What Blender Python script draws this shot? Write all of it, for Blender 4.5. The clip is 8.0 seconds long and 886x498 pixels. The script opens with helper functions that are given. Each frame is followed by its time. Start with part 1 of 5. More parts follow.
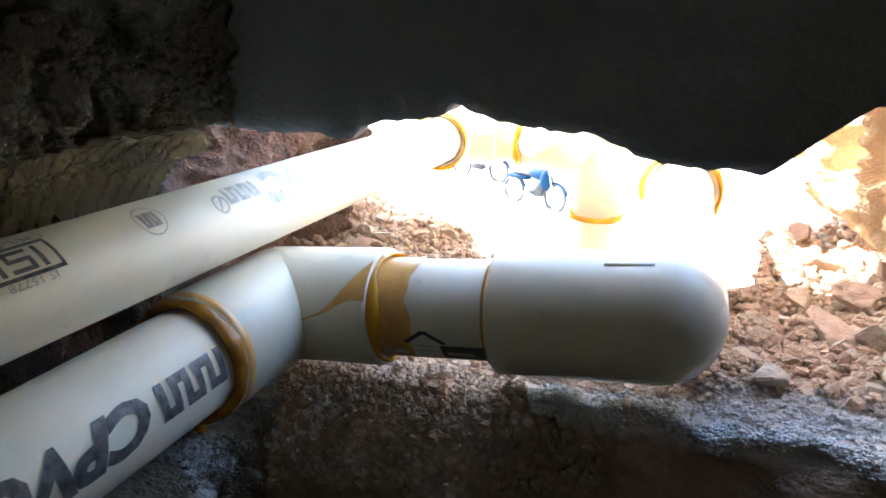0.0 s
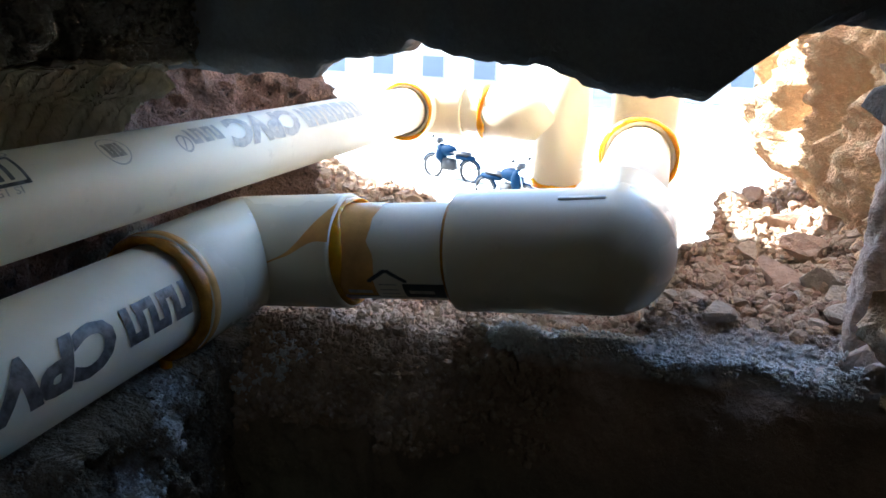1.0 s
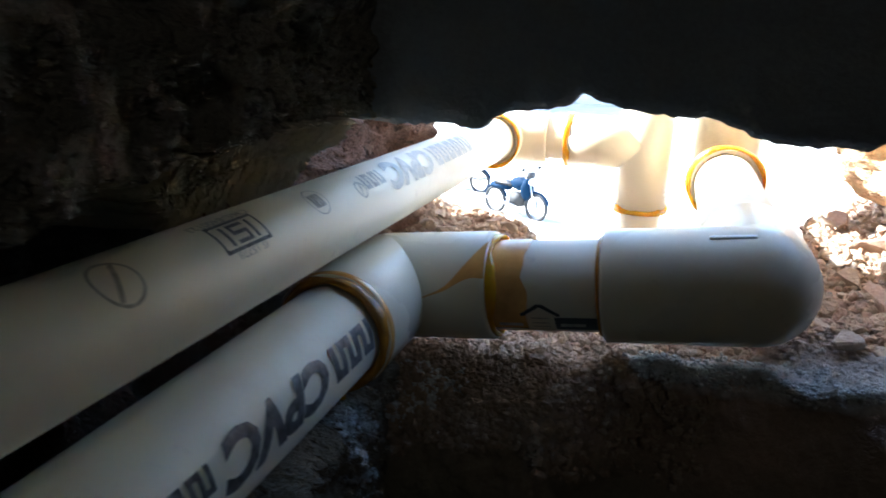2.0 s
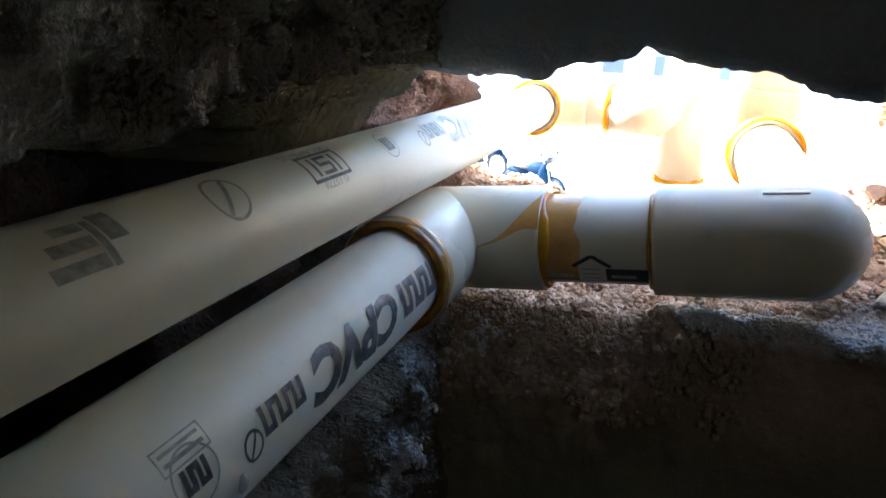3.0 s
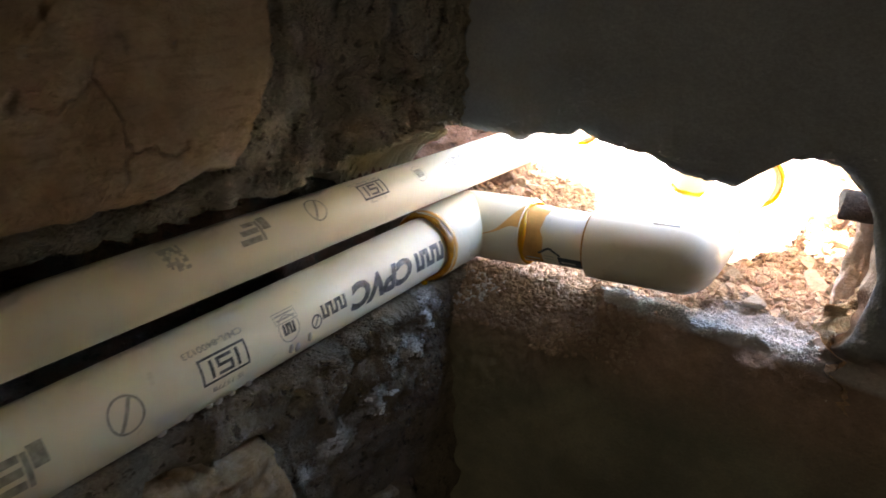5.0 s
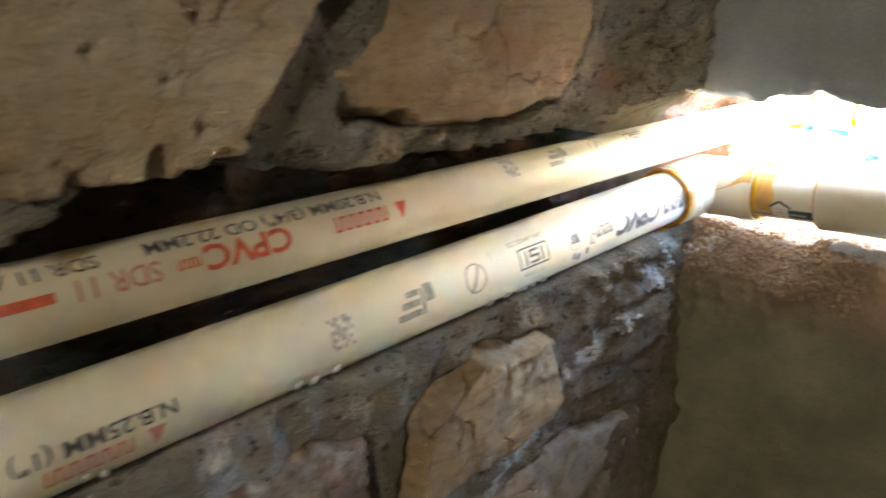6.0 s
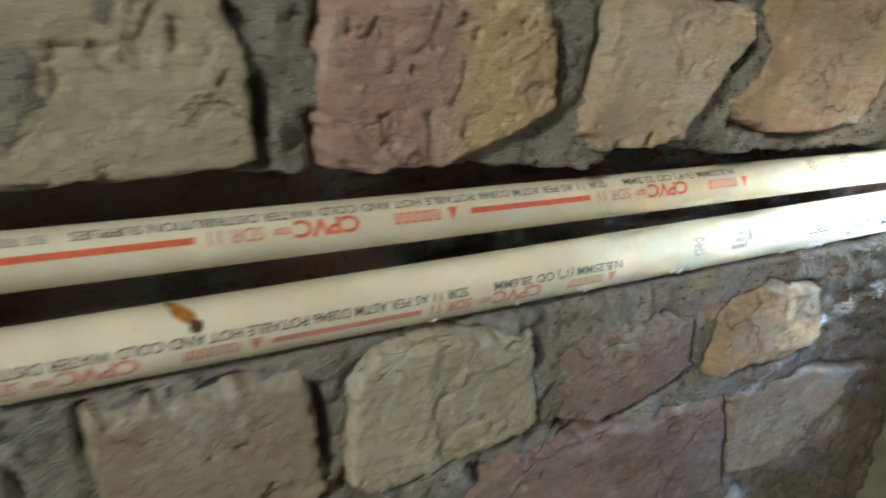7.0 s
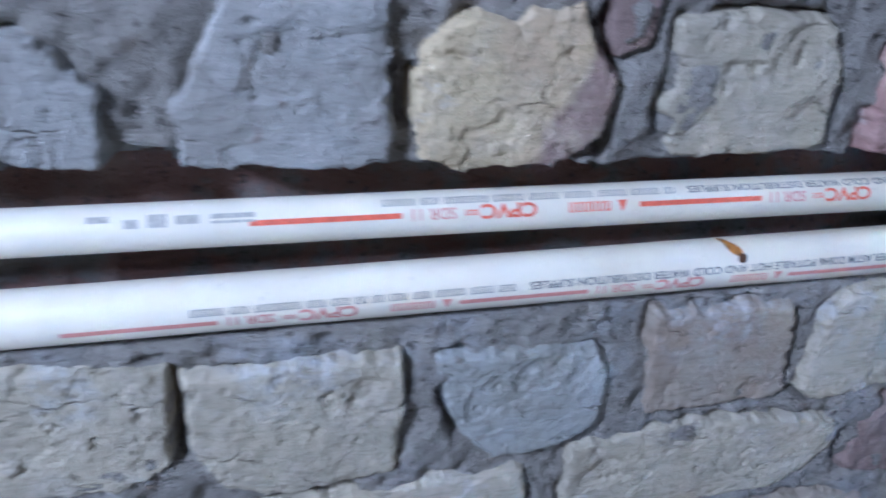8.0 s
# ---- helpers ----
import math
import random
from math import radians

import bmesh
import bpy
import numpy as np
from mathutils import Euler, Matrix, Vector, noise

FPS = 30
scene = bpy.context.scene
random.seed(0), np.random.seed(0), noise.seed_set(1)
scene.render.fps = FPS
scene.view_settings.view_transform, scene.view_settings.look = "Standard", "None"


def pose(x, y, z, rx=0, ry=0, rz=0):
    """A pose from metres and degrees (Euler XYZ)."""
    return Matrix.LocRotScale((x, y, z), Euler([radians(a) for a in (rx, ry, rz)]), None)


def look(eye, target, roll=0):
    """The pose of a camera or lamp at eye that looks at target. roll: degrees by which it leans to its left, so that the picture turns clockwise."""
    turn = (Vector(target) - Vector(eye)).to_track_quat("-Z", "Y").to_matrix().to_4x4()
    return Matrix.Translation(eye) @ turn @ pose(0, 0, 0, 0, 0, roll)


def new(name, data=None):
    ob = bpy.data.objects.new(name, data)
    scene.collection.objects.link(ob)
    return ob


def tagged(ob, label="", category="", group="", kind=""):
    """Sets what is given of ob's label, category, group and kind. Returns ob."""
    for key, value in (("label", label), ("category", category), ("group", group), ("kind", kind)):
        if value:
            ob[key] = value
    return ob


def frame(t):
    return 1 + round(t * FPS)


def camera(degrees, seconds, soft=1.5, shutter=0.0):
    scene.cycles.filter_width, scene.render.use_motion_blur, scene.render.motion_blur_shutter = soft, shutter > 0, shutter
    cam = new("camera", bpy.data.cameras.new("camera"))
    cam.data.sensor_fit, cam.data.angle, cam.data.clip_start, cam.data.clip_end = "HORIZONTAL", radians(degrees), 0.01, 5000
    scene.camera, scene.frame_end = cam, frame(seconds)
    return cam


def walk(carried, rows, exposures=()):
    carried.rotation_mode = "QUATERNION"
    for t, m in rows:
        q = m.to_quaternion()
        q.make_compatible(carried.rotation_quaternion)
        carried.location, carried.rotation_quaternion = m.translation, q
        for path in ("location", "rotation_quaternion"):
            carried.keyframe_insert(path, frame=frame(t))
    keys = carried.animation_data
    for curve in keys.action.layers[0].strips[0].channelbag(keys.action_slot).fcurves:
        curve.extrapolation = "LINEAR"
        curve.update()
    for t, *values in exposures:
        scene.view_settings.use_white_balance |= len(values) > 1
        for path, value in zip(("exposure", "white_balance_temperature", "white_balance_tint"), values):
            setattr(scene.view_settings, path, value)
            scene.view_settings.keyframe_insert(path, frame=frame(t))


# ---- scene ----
cam = camera(62.08, 8.0, soft=1.6, shutter=0.28)
PATH = [
    (0, 0.1064, -0.1622, 0.0858, 72.83, -1.86, 19.19),
    (0.2, 0.1104, -0.1622, 0.0864, 73.14, -2.06, 18.17),
    (0.5, 0.1162, -0.1673, 0.0748, 73.22, -2.07, 17.07),
    (1, 0.1132, -0.1715, 0.0714, 73.04, -2.04, 16.95),
    (1.5, 0.1034, -0.1767, 0.0720, 73.30, -1.96, 16.64),
    (2, 0.0758, -0.1939, 0.0816, 73.75, -1.40, 17.48),
    (2.2, 0.0688, -0.1982, 0.0821, 73.88, -1.51, 17.75),
    (3.3, 0.0671, -0.2081, 0.0715, 71.91, -2.88, 19.01),
    (3.5, 0.0678, -0.2088, 0.0727, 71.80, -2.97, 18.57),
    (4, 0.1159, -0.2478, 0.0933, 69.80, -3.78, 21.12),
    (4.2, 0.1388, -0.2616, 0.1115, 69.06, -3.46, 23.43),
    (5.3, 0.1674, -0.3253, 0.1403, 66.73, -5.78, 34.48),
    (5.5, 0.1670, -0.3452, 0.1369, 66.71, -6.23, 35.69),
    (6, 0.1713, -0.3971, 0.1211, 68.34, -2.61, 43.75),
    (6.2, 0.1735, -0.4248, 0.1283, 67.48, -3.25, 47.49),
    (6.5, 0.2014, -0.4706, 0.1440, 67.44, -3.59, 53.75),
    (6.7, 0.2251, -0.5055, 0.1555, 66.92, -3.59, 57.54),
    (7, 0.2696, -0.5814, 0.1608, 66.49, -3.97, 62.08),
    (7.2, 0.2932, -0.6221, 0.1737, 65.03, -3.87, 66.12),
    (7.5, 0.2941, -0.6796, 0.1896, 62.44, -4.36, 70.87),
    (7.8, 0.2972, -0.7293, 0.1987, 60.10, -2.89, 75.99),
    (8, 0.3047, -0.7800, 0.2139, 59.22, -2.41, 78.22),
]
EXPOSURES = [
    (0.0, 4.0, 6100, 6), (0.2, 3.8, 6100, 6), (0.5, 2.75, 5700, 4), (1.0, 2.9, 5700, 4), (2.2, 2.85, 5700, 4), (3.3, 4.0, 5900, 8), (4.0, 4.6, 6200, 9), (5.3, 5.2, 7600, 13),
    (6.0, 7.0, 7400, 10), (6.5, 7.7, 6600, 3), (7.0, 8.1, 6000, 3), (7.5, 8.4, 5200, 9), (7.8, 8.55, 4550, 16), (8.0, 8.7, 4200, 20),
]
walk(cam, [(t, pose(x, y, z, rx, ry, rz)) for t, x, y, z, rx, ry, rz in PATH], EXPOSURES)

# ---- world, sun, room light ----
SUN_DIR = Vector((-0.72, 0.13, 0.68)).normalized()
world = bpy.data.worlds.new("sky")
scene.world = world
world.use_nodes = True
wn = world.node_tree
sky = wn.nodes.new("ShaderNodeTexSky")
sky.sky_type, sky.sun_disc = "NISHITA", False
sky.sun_elevation = math.asin(SUN_DIR.z)
sky.sun_rotation = math.atan2(SUN_DIR.x, SUN_DIR.y)
wn.links.new(sky.outputs[0], wn.nodes["Background"].inputs[0])
wn.nodes["Background"].inputs[1].default_value = 0.15
sun = new("sun", bpy.data.lights.new("sun", "SUN"))
sun.data.energy, sun.data.angle, sun.data.color = 5.0, radians(0.6), (1.0, 0.96, 0.9)
sun.matrix_world = look(SUN_DIR * 20, (0, 0, 0))
# daylight that comes through the room's window, behind the walk
window_light = new("window_light", bpy.data.lights.new("window_light", "AREA"))
window_light.data.shape, window_light.data.size, window_light.data.size_y = "RECTANGLE", 0.29, 0.39
window_light.data.energy, window_light.data.color = 0.17, (1.0, 0.93, 0.79)
window_light.matrix_world = look((1.19, -2.30, 1.25), (0.0, -0.60, 0.05))


# ---- numeric noise ----
def lattice(ix, iy, iz, seed):
    h = (ix * 374761393 + iy * 668265263 + iz * 2147483647 + seed * 974711) & 0xFFFFFFFF
    h = ((h ^ (h >> 13)) * 1274126177) & 0xFFFFFFFF
    h = h ^ (h >> 16)
    return (h & 0xFFFF) / 32767.5 - 1.0


def vnoise(p, seed=0):
    """Smooth value noise in -1..1 at the rows of p."""
    p = np.asarray(p, float)
    i = np.floor(p).astype(np.int64)
    f = p - i
    f = f * f * (3 - 2 * f)
    total = np.zeros(p.shape[:-1])
    for dx in (0, 1):
        for dy in (0, 1):
            for dz in (0, 1):
                w = (f[..., 0] if dx else 1 - f[..., 0]) * (f[..., 1] if dy else 1 - f[..., 1]) * (f[..., 2] if dz else 1 - f[..., 2])
                total += w * lattice(i[..., 0] + dx, i[..., 1] + dy, i[..., 2] + dz, seed)
    return total


def fbm(p, size, octaves=4, seed=0, gain=0.5):
    p = np.asarray(p, float) / size
    total, amp = 0, 1.0
    for k in range(octaves):
        total = total + amp * vnoise(p * (2.03 ** k) + 17.3 * k, seed + k)
        amp *= gain
    return total


def smooth(a, b, x):
    t = np.clip((np.asarray(x, float) - a) / (b - a), 0, 1)
    return t * t * (3 - 2 * t)


# ---- materials ----
def socket_mix(nt, fac, a, b):
    m = nt.nodes.new("ShaderNodeMix")
    m.data_type = "RGBA"
    for value, index in ((fac, 0), (a, 6), (b, 7)):
        if isinstance(value, (int, float)):
            m.inputs[index].default_value = value
        elif isinstance(value, tuple):
            m.inputs[index].default_value = (*value, 1)
        else:
            nt.links.new(value, m.inputs[index])
    return m.outputs[2]


def noise_fac(nt, coord, scale, lo=0.4, hi=0.6, detail=6.0, rough=0.6):
    n = nt.nodes.new("ShaderNodeTexNoise")
    n.inputs["Scale"].default_value, n.inputs["Detail"].default_value, n.inputs["Roughness"].default_value = scale, detail, rough
    nt.links.new(coord, n.inputs["Vector"])
    r = nt.nodes.new("ShaderNodeMapRange")
    r.inputs[1].default_value, r.inputs[2].default_value = lo, hi
    nt.links.new(n.outputs[0], r.inputs[0])
    return r.outputs[0]


def math_node(nt, op, a, b=0.0):
    m = nt.nodes.new("ShaderNodeMath")
    m.operation = op
    for value, index in ((a, 0), (b, 1)):
        if isinstance(value, (int, float)):
            m.inputs[index].default_value = value
        else:
            nt.links.new(value, m.inputs[index])
    return m.outputs[0]


def start_material(name, rough=0.9, metal=0.0):
    mat = bpy.data.materials.new(name)
    mat.use_nodes = True
    nt = mat.node_tree
    bsdf = nt.nodes["Principled BSDF"]
    bsdf.inputs["Roughness"].default_value, bsdf.inputs["Metallic"].default_value = rough, metal
    geo = nt.nodes.new("ShaderNodeNewGeometry")
    return mat, nt, bsdf, geo.outputs["Position"]


def bump(nt, bsdf, height, strength, distance):
    b = nt.nodes.new("ShaderNodeBump")
    b.inputs["Strength"].default_value, b.inputs["Distance"].default_value = strength, distance
    nt.links.new(height, b.inputs["Height"])
    nt.links.new(b.outputs[0], bsdf.inputs["Normal"])


def earthy(name, base, second, third, size=0.03, rough=0.95, relief=0.002, spots=0.5):
    """Mineral surface: two broad tones, a grain and specks."""
    mat, nt, bsdf, pos = start_material(name, rough)
    c = socket_mix(nt, noise_fac(nt, pos, 1 / size, 0.38, 0.62), base, second)
    c = socket_mix(nt, math_node(nt, "MULTIPLY", noise_fac(nt, pos, 4.5 / size, 0.5, 0.68), spots), c, third)
    g = noise_fac(nt, pos, 900, 0.25, 0.75, 3)
    c = socket_mix(nt, math_node(nt, "MULTIPLY", g, 0.35), c, tuple(v * 0.45 for v in base))
    nt.links.new(c, bsdf.inputs["Base Color"])
    h = math_node(nt, "ADD", noise_fac(nt, pos, 2.2 / size, 0.2, 0.8, 8, 0.65), math_node(nt, "MULTIPLY", g, 0.35))
    bump(nt, bsdf, h, 0.8, relief)
    bsdf.inputs["Specular IOR Level"].default_value = 0.25
    return mat


def plain(name, color, rough=0.5, metal=0.0, grain=0.12, size=0.02, relief=0.0):
    mat, nt, bsdf, pos = start_material(name, rough, metal)
    c = socket_mix(nt, math_node(nt, "MULTIPLY", noise_fac(nt, pos, 1 / size, 0.35, 0.65), 1.0), color, tuple(v * (1 - grain) for v in color))
    nt.links.new(c, bsdf.inputs["Base Color"])
    if relief:
        bump(nt, bsdf, noise_fac(nt, pos, 3 / size, 0.2, 0.8), 0.5, relief)
    return mat


def plastic(name, color, stain, rough=0.22):
    """Cream pipe plastic: slightly yellowed patches, dust and faint scuffs in the gloss."""
    mat, nt, bsdf, pos = start_material(name, rough)
    c = socket_mix(nt, math_node(nt, "MULTIPLY", noise_fac(nt, pos, 22, 0.35, 0.7, 5), 0.5), color, stain)
    c = socket_mix(nt, math_node(nt, "MULTIPLY", noise_fac(nt, pos, 140, 0.64, 0.8, 6), 0.4), c, (0.3, 0.24, 0.15))
    c = socket_mix(nt, math_node(nt, "MULTIPLY", noise_fac(nt, pos, 11, 0.52, 0.75, 8, 0.7), 0.35), c, (0.58, 0.47, 0.30))
    nt.links.new(c, bsdf.inputs["Base Color"])
    r = nt.nodes.new("ShaderNodeMapRange")
    r.inputs[3].default_value, r.inputs[4].default_value = rough - 0.02, rough + 0.08
    nt.links.new(noise_fac(nt, pos, 25, 0.3, 0.75, 4), r.inputs[0])
    nt.links.new(r.outputs[0], bsdf.inputs["Roughness"])
    bsdf.inputs["Subsurface Weight"].default_value = 0.12
    bsdf.inputs["Subsurface Radius"].default_value = (0.004, 0.003, 0.0015)
    bsdf.inputs["IOR"].default_value = 1.46
    bsdf.inputs["Specular IOR Level"].default_value = 0.4
    bump(nt, bsdf, noise_fac(nt, pos, 90, 0.3, 0.7, 2), 0.05, 0.0004)
    return mat


M_CPVC = plastic("cream_plastic", (0.82, 0.765, 0.625), (0.76, 0.685, 0.525), 0.48)
M_CPVC_FIT = plastic("fitting_plastic", (0.78, 0.71, 0.55), (0.72, 0.63, 0.47), 0.24)
M_GLUE_DARK = plain("dark_amber_cement", (0.58, 0.25, 0.025), 0.25, 0, 0.5, 0.006, 0.0004)
M_GLUE = plain("amber_solvent_cement", (0.82, 0.42, 0.025), 0.22, 0, 0.4, 0.008, 0.0004)
M_GLUE.node_tree.nodes["Principled BSDF"].inputs["Subsurface Weight"].default_value = 1.0
M_GLUE.node_tree.nodes["Principled BSDF"].inputs["Subsurface Radius"].default_value = (0.010, 0.006, 0.0008)
M_SMEAR = plain("thin_amber_smear", (0.80, 0.43, 0.13), 0.25, 0, 0.3, 0.01, 0.0002)
M_RED = plain("red_print", (0.90, 0.19, 0.10), 0.5, 0, 0.35, 0.002)
M_RED_WORN = plain("faded_red_print", (0.74, 0.33, 0.27), 0.5, 0, 0.25, 0.002)
M_BLACK = plain("black_print", (0.06, 0.06, 0.062), 0.35, 0, -2.5, 0.0025)
M_GREY_PRINT = plain("worn_grey_print", (0.36, 0.34, 0.29), 0.5, 0, -0.6, 0.0022)
M_FAINT_PRINT = plain("faint_grey_print", (0.50, 0.47, 0.39), 0.5, 0, 0.45, 0.0022)
M_LABEL = plain("dark_paper_label", (0.055, 0.075, 0.085), 0.55, 0, 0.4, 0.004)
M_RUST = plain("rust_drip", (0.55, 0.24, 0.03), 0.4, 0, 0.6, 0.003)
M_RUST_DARK = plain("dark_rust_spot", (0.10, 0.045, 0.015), 0.6, 0, 0.5, 0.003)
M_STEEL = plain("bare_metal", (0.55, 0.55, 0.55), 0.3, 1.0)
M_RUBBER = plain("black_rubber", (0.025, 0.025, 0.027), 0.7)
M_BLUE = plain("blue_paint", (0.002, 0.018, 0.048), 0.7)
M_BLUE.node_tree.nodes["Principled BSDF"].inputs["Specular IOR Level"].default_value = 0.1
M_SEAT = plain("black_vinyl", (0.03, 0.03, 0.035), 0.5)
M_BAR = plain("pale_moulding", (0.80, 0.75, 0.63), 0.3)
M_LAMP = plain("lamp_lens", (0.75, 0.78, 0.8), 0.1)

M_MORTAR = earthy("cement_mortar", (0.36, 0.33, 0.28), (0.25, 0.225, 0.19), (0.48, 0.45, 0.40), 0.025, 0.95, 0.0025, 0.6)
M_COMB = earthy("sandy_combed_mortar", (0.68, 0.60, 0.47), (0.58, 0.50, 0.38), (0.72, 0.65, 0.53), 0.02, 0.95, 0.0008, 0.5)
M_STONE_TAN = earthy("tan_stone", (0.55, 0.43, 0.32), (0.45, 0.33, 0.24), (0.60, 0.47, 0.35), 0.012, 0.92, 0.0012)
M_STONE_RED = earthy("brick_chip", (0.46, 0.31, 0.23), (0.38, 0.25, 0.18), (0.52, 0.40, 0.32), 0.012, 0.92, 0.0012)
M_STONE_GREY = earthy("grey_stone", (0.54, 0.46, 0.38), (0.44, 0.37, 0.30), (0.60, 0.53, 0.46), 0.012, 0.92, 0.0012)
M_CEMENT = earthy("pale_cement_crumb", (0.76, 0.76, 0.75), (0.66, 0.66, 0.65), (0.80, 0.80, 0.80), 0.012, 0.92, 0.0012)
M_CRUST = earthy("soil_crust", (0.52, 0.38, 0.27), (0.36, 0.25, 0.175), (0.62, 0.53, 0.42), 0.010, 0.95, 0.0012)
M_RUN = earthy("set_mortar_run", (0.62, 0.50, 0.43), (0.52, 0.39, 0.32), (0.68, 0.61, 0.55), 0.014, 0.93, 0.0014, 0.6)
M_JAMB = earthy("crumbling_yellow_masonry", (0.78, 0.55, 0.34), (0.70, 0.43, 0.26), (0.80, 0.67, 0.45), 0.025, 0.93, 0.003, 0.8)
M_DARK_STONE = earthy("dark_rim_stone", (0.10, 0.075, 0.06), (0.07, 0.055, 0.045), (0.16, 0.12, 0.09), 0.012, 0.93, 0.0012)
M_PAINT = earthy("dull_wall_paint", (0.45, 0.44, 0.41), (0.40, 0.39, 0.36), (0.36, 0.35, 0.33), 0.4, 0.85, 0.001, 0.3)
M_GROUND = earthy("pale_dry_yard", (0.62, 0.58, 0.52), (0.52, 0.47, 0.41), (0.70, 0.67, 0.62), 2.0, 0.95, 0.01, 0.5)
M_FACADE = earthy("white_facade", (0.78, 0.77, 0.75), (0.72, 0.71, 0.70), (0.66, 0.65, 0.63), 1.5, 0.9, 0.004, 0.3)
M_GLASSDARK = plain("far_window_glass", (0.10, 0.14, 0.20), 0.1)


def plaster_material():
    """End wall: grey cement plaster, its tone cooled for the glare on it, damp olive-brown below the hole, with a red
    earthy smear under its lip.
    """
    mat, nt, bsdf, pos = start_material("damp_cement_plaster", 0.85)
    sep = nt.nodes.new("ShaderNodeSeparateXYZ")
    nt.links.new(pos, sep.inputs[0])
    edge = nt.nodes.new("ShaderNodeMapRange")
    edge.inputs[1].default_value, edge.inputs[2].default_value = 0.02, -0.02
    wob = math_node(nt, "MULTIPLY", noise_fac(nt, pos, 18, 0.2, 0.8), 0.03)
    nt.links.new(math_node(nt, "ADD", sep.outputs[2], wob), edge.inputs[0])
    # the cool tint of the upper plaster stands in for glare round the hole
    grey = socket_mix(nt, noise_fac(nt, pos, 14, 0.35, 0.65), (0.36, 0.37, 0.38), (0.26, 0.265, 0.275))
    damp = socket_mix(nt, noise_fac(nt, pos, 16, 0.4, 0.6), (0.27, 0.25, 0.165), (0.165, 0.16, 0.108))
    damp = socket_mix(nt, math_node(nt, "MULTIPLY", noise_fac(nt, pos, 55, 0.55, 0.7), 0.35), damp, (0.17, 0.15, 0.10))
    lip = nt.nodes.new("ShaderNodeMapRange")
    lip.inputs[1].default_value, lip.inputs[2].default_value = -0.055, -0.018
    nt.links.new(math_node(nt, "ADD", sep.outputs[2], wob), lip.inputs[0])
    damp = socket_mix(nt, math_node(nt, "MULTIPLY", lip.outputs[0], 0.8), damp, (0.42, 0.29, 0.20))
    c = socket_mix(nt, edge.outputs[0], grey, damp)
    # cement spilt over the lip
    lipy = nt.nodes.new("ShaderNodeMapRange")
    lipy.inputs[1].default_value, lipy.inputs[2].default_value = 0.003, 0.007
    nt.links.new(math_node(nt, "ADD", sep.outputs[1], math_node(nt, "MULTIPLY", noise_fac(nt, pos, 150, 0.3, 0.7), 0.004)), lipy.inputs[0])
    lipx = nt.nodes.new("ShaderNodeMapRange")
    lipx.inputs[1].default_value, lipx.inputs[2].default_value = 0.062, 0.070
    nt.links.new(sep.outputs[0], lipx.inputs[0])
    lipz = nt.nodes.new("ShaderNodeMapRange")
    lipz.inputs[1].default_value, lipz.inputs[2].default_value = 0.002, -0.002
    nt.links.new(sep.outputs[2], lipz.inputs[0])
    deepz = nt.nodes.new("ShaderNodeMapRange")
    deepz.inputs[1].default_value, deepz.inputs[2].default_value = -0.0180, -0.0150
    nt.links.new(sep.outputs[2], deepz.inputs[0])
    # broken edge of the hole shows brown earth and brick
    inner = nt.nodes.new("ShaderNodeMapRange")
    inner.inputs[1].default_value, inner.inputs[2].default_value = 0.003, 0.010
    nt.links.new(sep.outputs[1], inner.inputs[0])
    below = nt.nodes.new("ShaderNodeMapRange")
    below.inputs[1].default_value, below.inputs[2].default_value = -0.034, -0.016
    nt.links.new(math_node(nt, "ADD", sep.outputs[2], wob), below.inputs[0])
    c = socket_mix(nt, math_node(nt, "MULTIPLY", inner.outputs[0], below.outputs[0]), c, socket_mix(nt, noise_fac(nt, pos, 45, 0.4, 0.6), (0.52, 0.35, 0.25), (0.34, 0.23, 0.16)))
    spill = math_node(nt, "MULTIPLY", math_node(nt, "MULTIPLY", math_node(nt, "MULTIPLY", math_node(nt, "MULTIPLY", deepz.outputs[0], lipy.outputs[0]), lipz.outputs[0]), lipx.outputs[0]), math_node(nt, "MULTIPLY", edge.outputs[0], noise_fac(nt, pos, 300, 0.24, 0.38)))
    c = socket_mix(nt, spill, c, (0.78, 0.80, 0.82))
    g = noise_fac(nt, pos, 700, 0.3, 0.7, 3)
    c = socket_mix(nt, math_node(nt, "MULTIPLY", g, 0.25), c, (0.10, 0.09, 0.08))
    nt.links.new(c, bsdf.inputs["Base Color"])
    crumble = math_node(nt, "MULTIPLY", math_node(nt, "MULTIPLY", noise_fac(nt, pos, 240, 0.25, 0.75, 8, 0.7), lip.outputs[0]), math_node(nt, "MULTIPLY", edge.outputs[0], 2.5))
    bump(nt, bsdf, math_node(nt, "ADD", math_node(nt, "ADD", crumble, noise_fac(nt, pos, 110, 0.2, 0.8, 7, 0.6)), math_node(nt, "MULTIPLY", g, 0.2)), 0.55, 0.0016)
    return mat


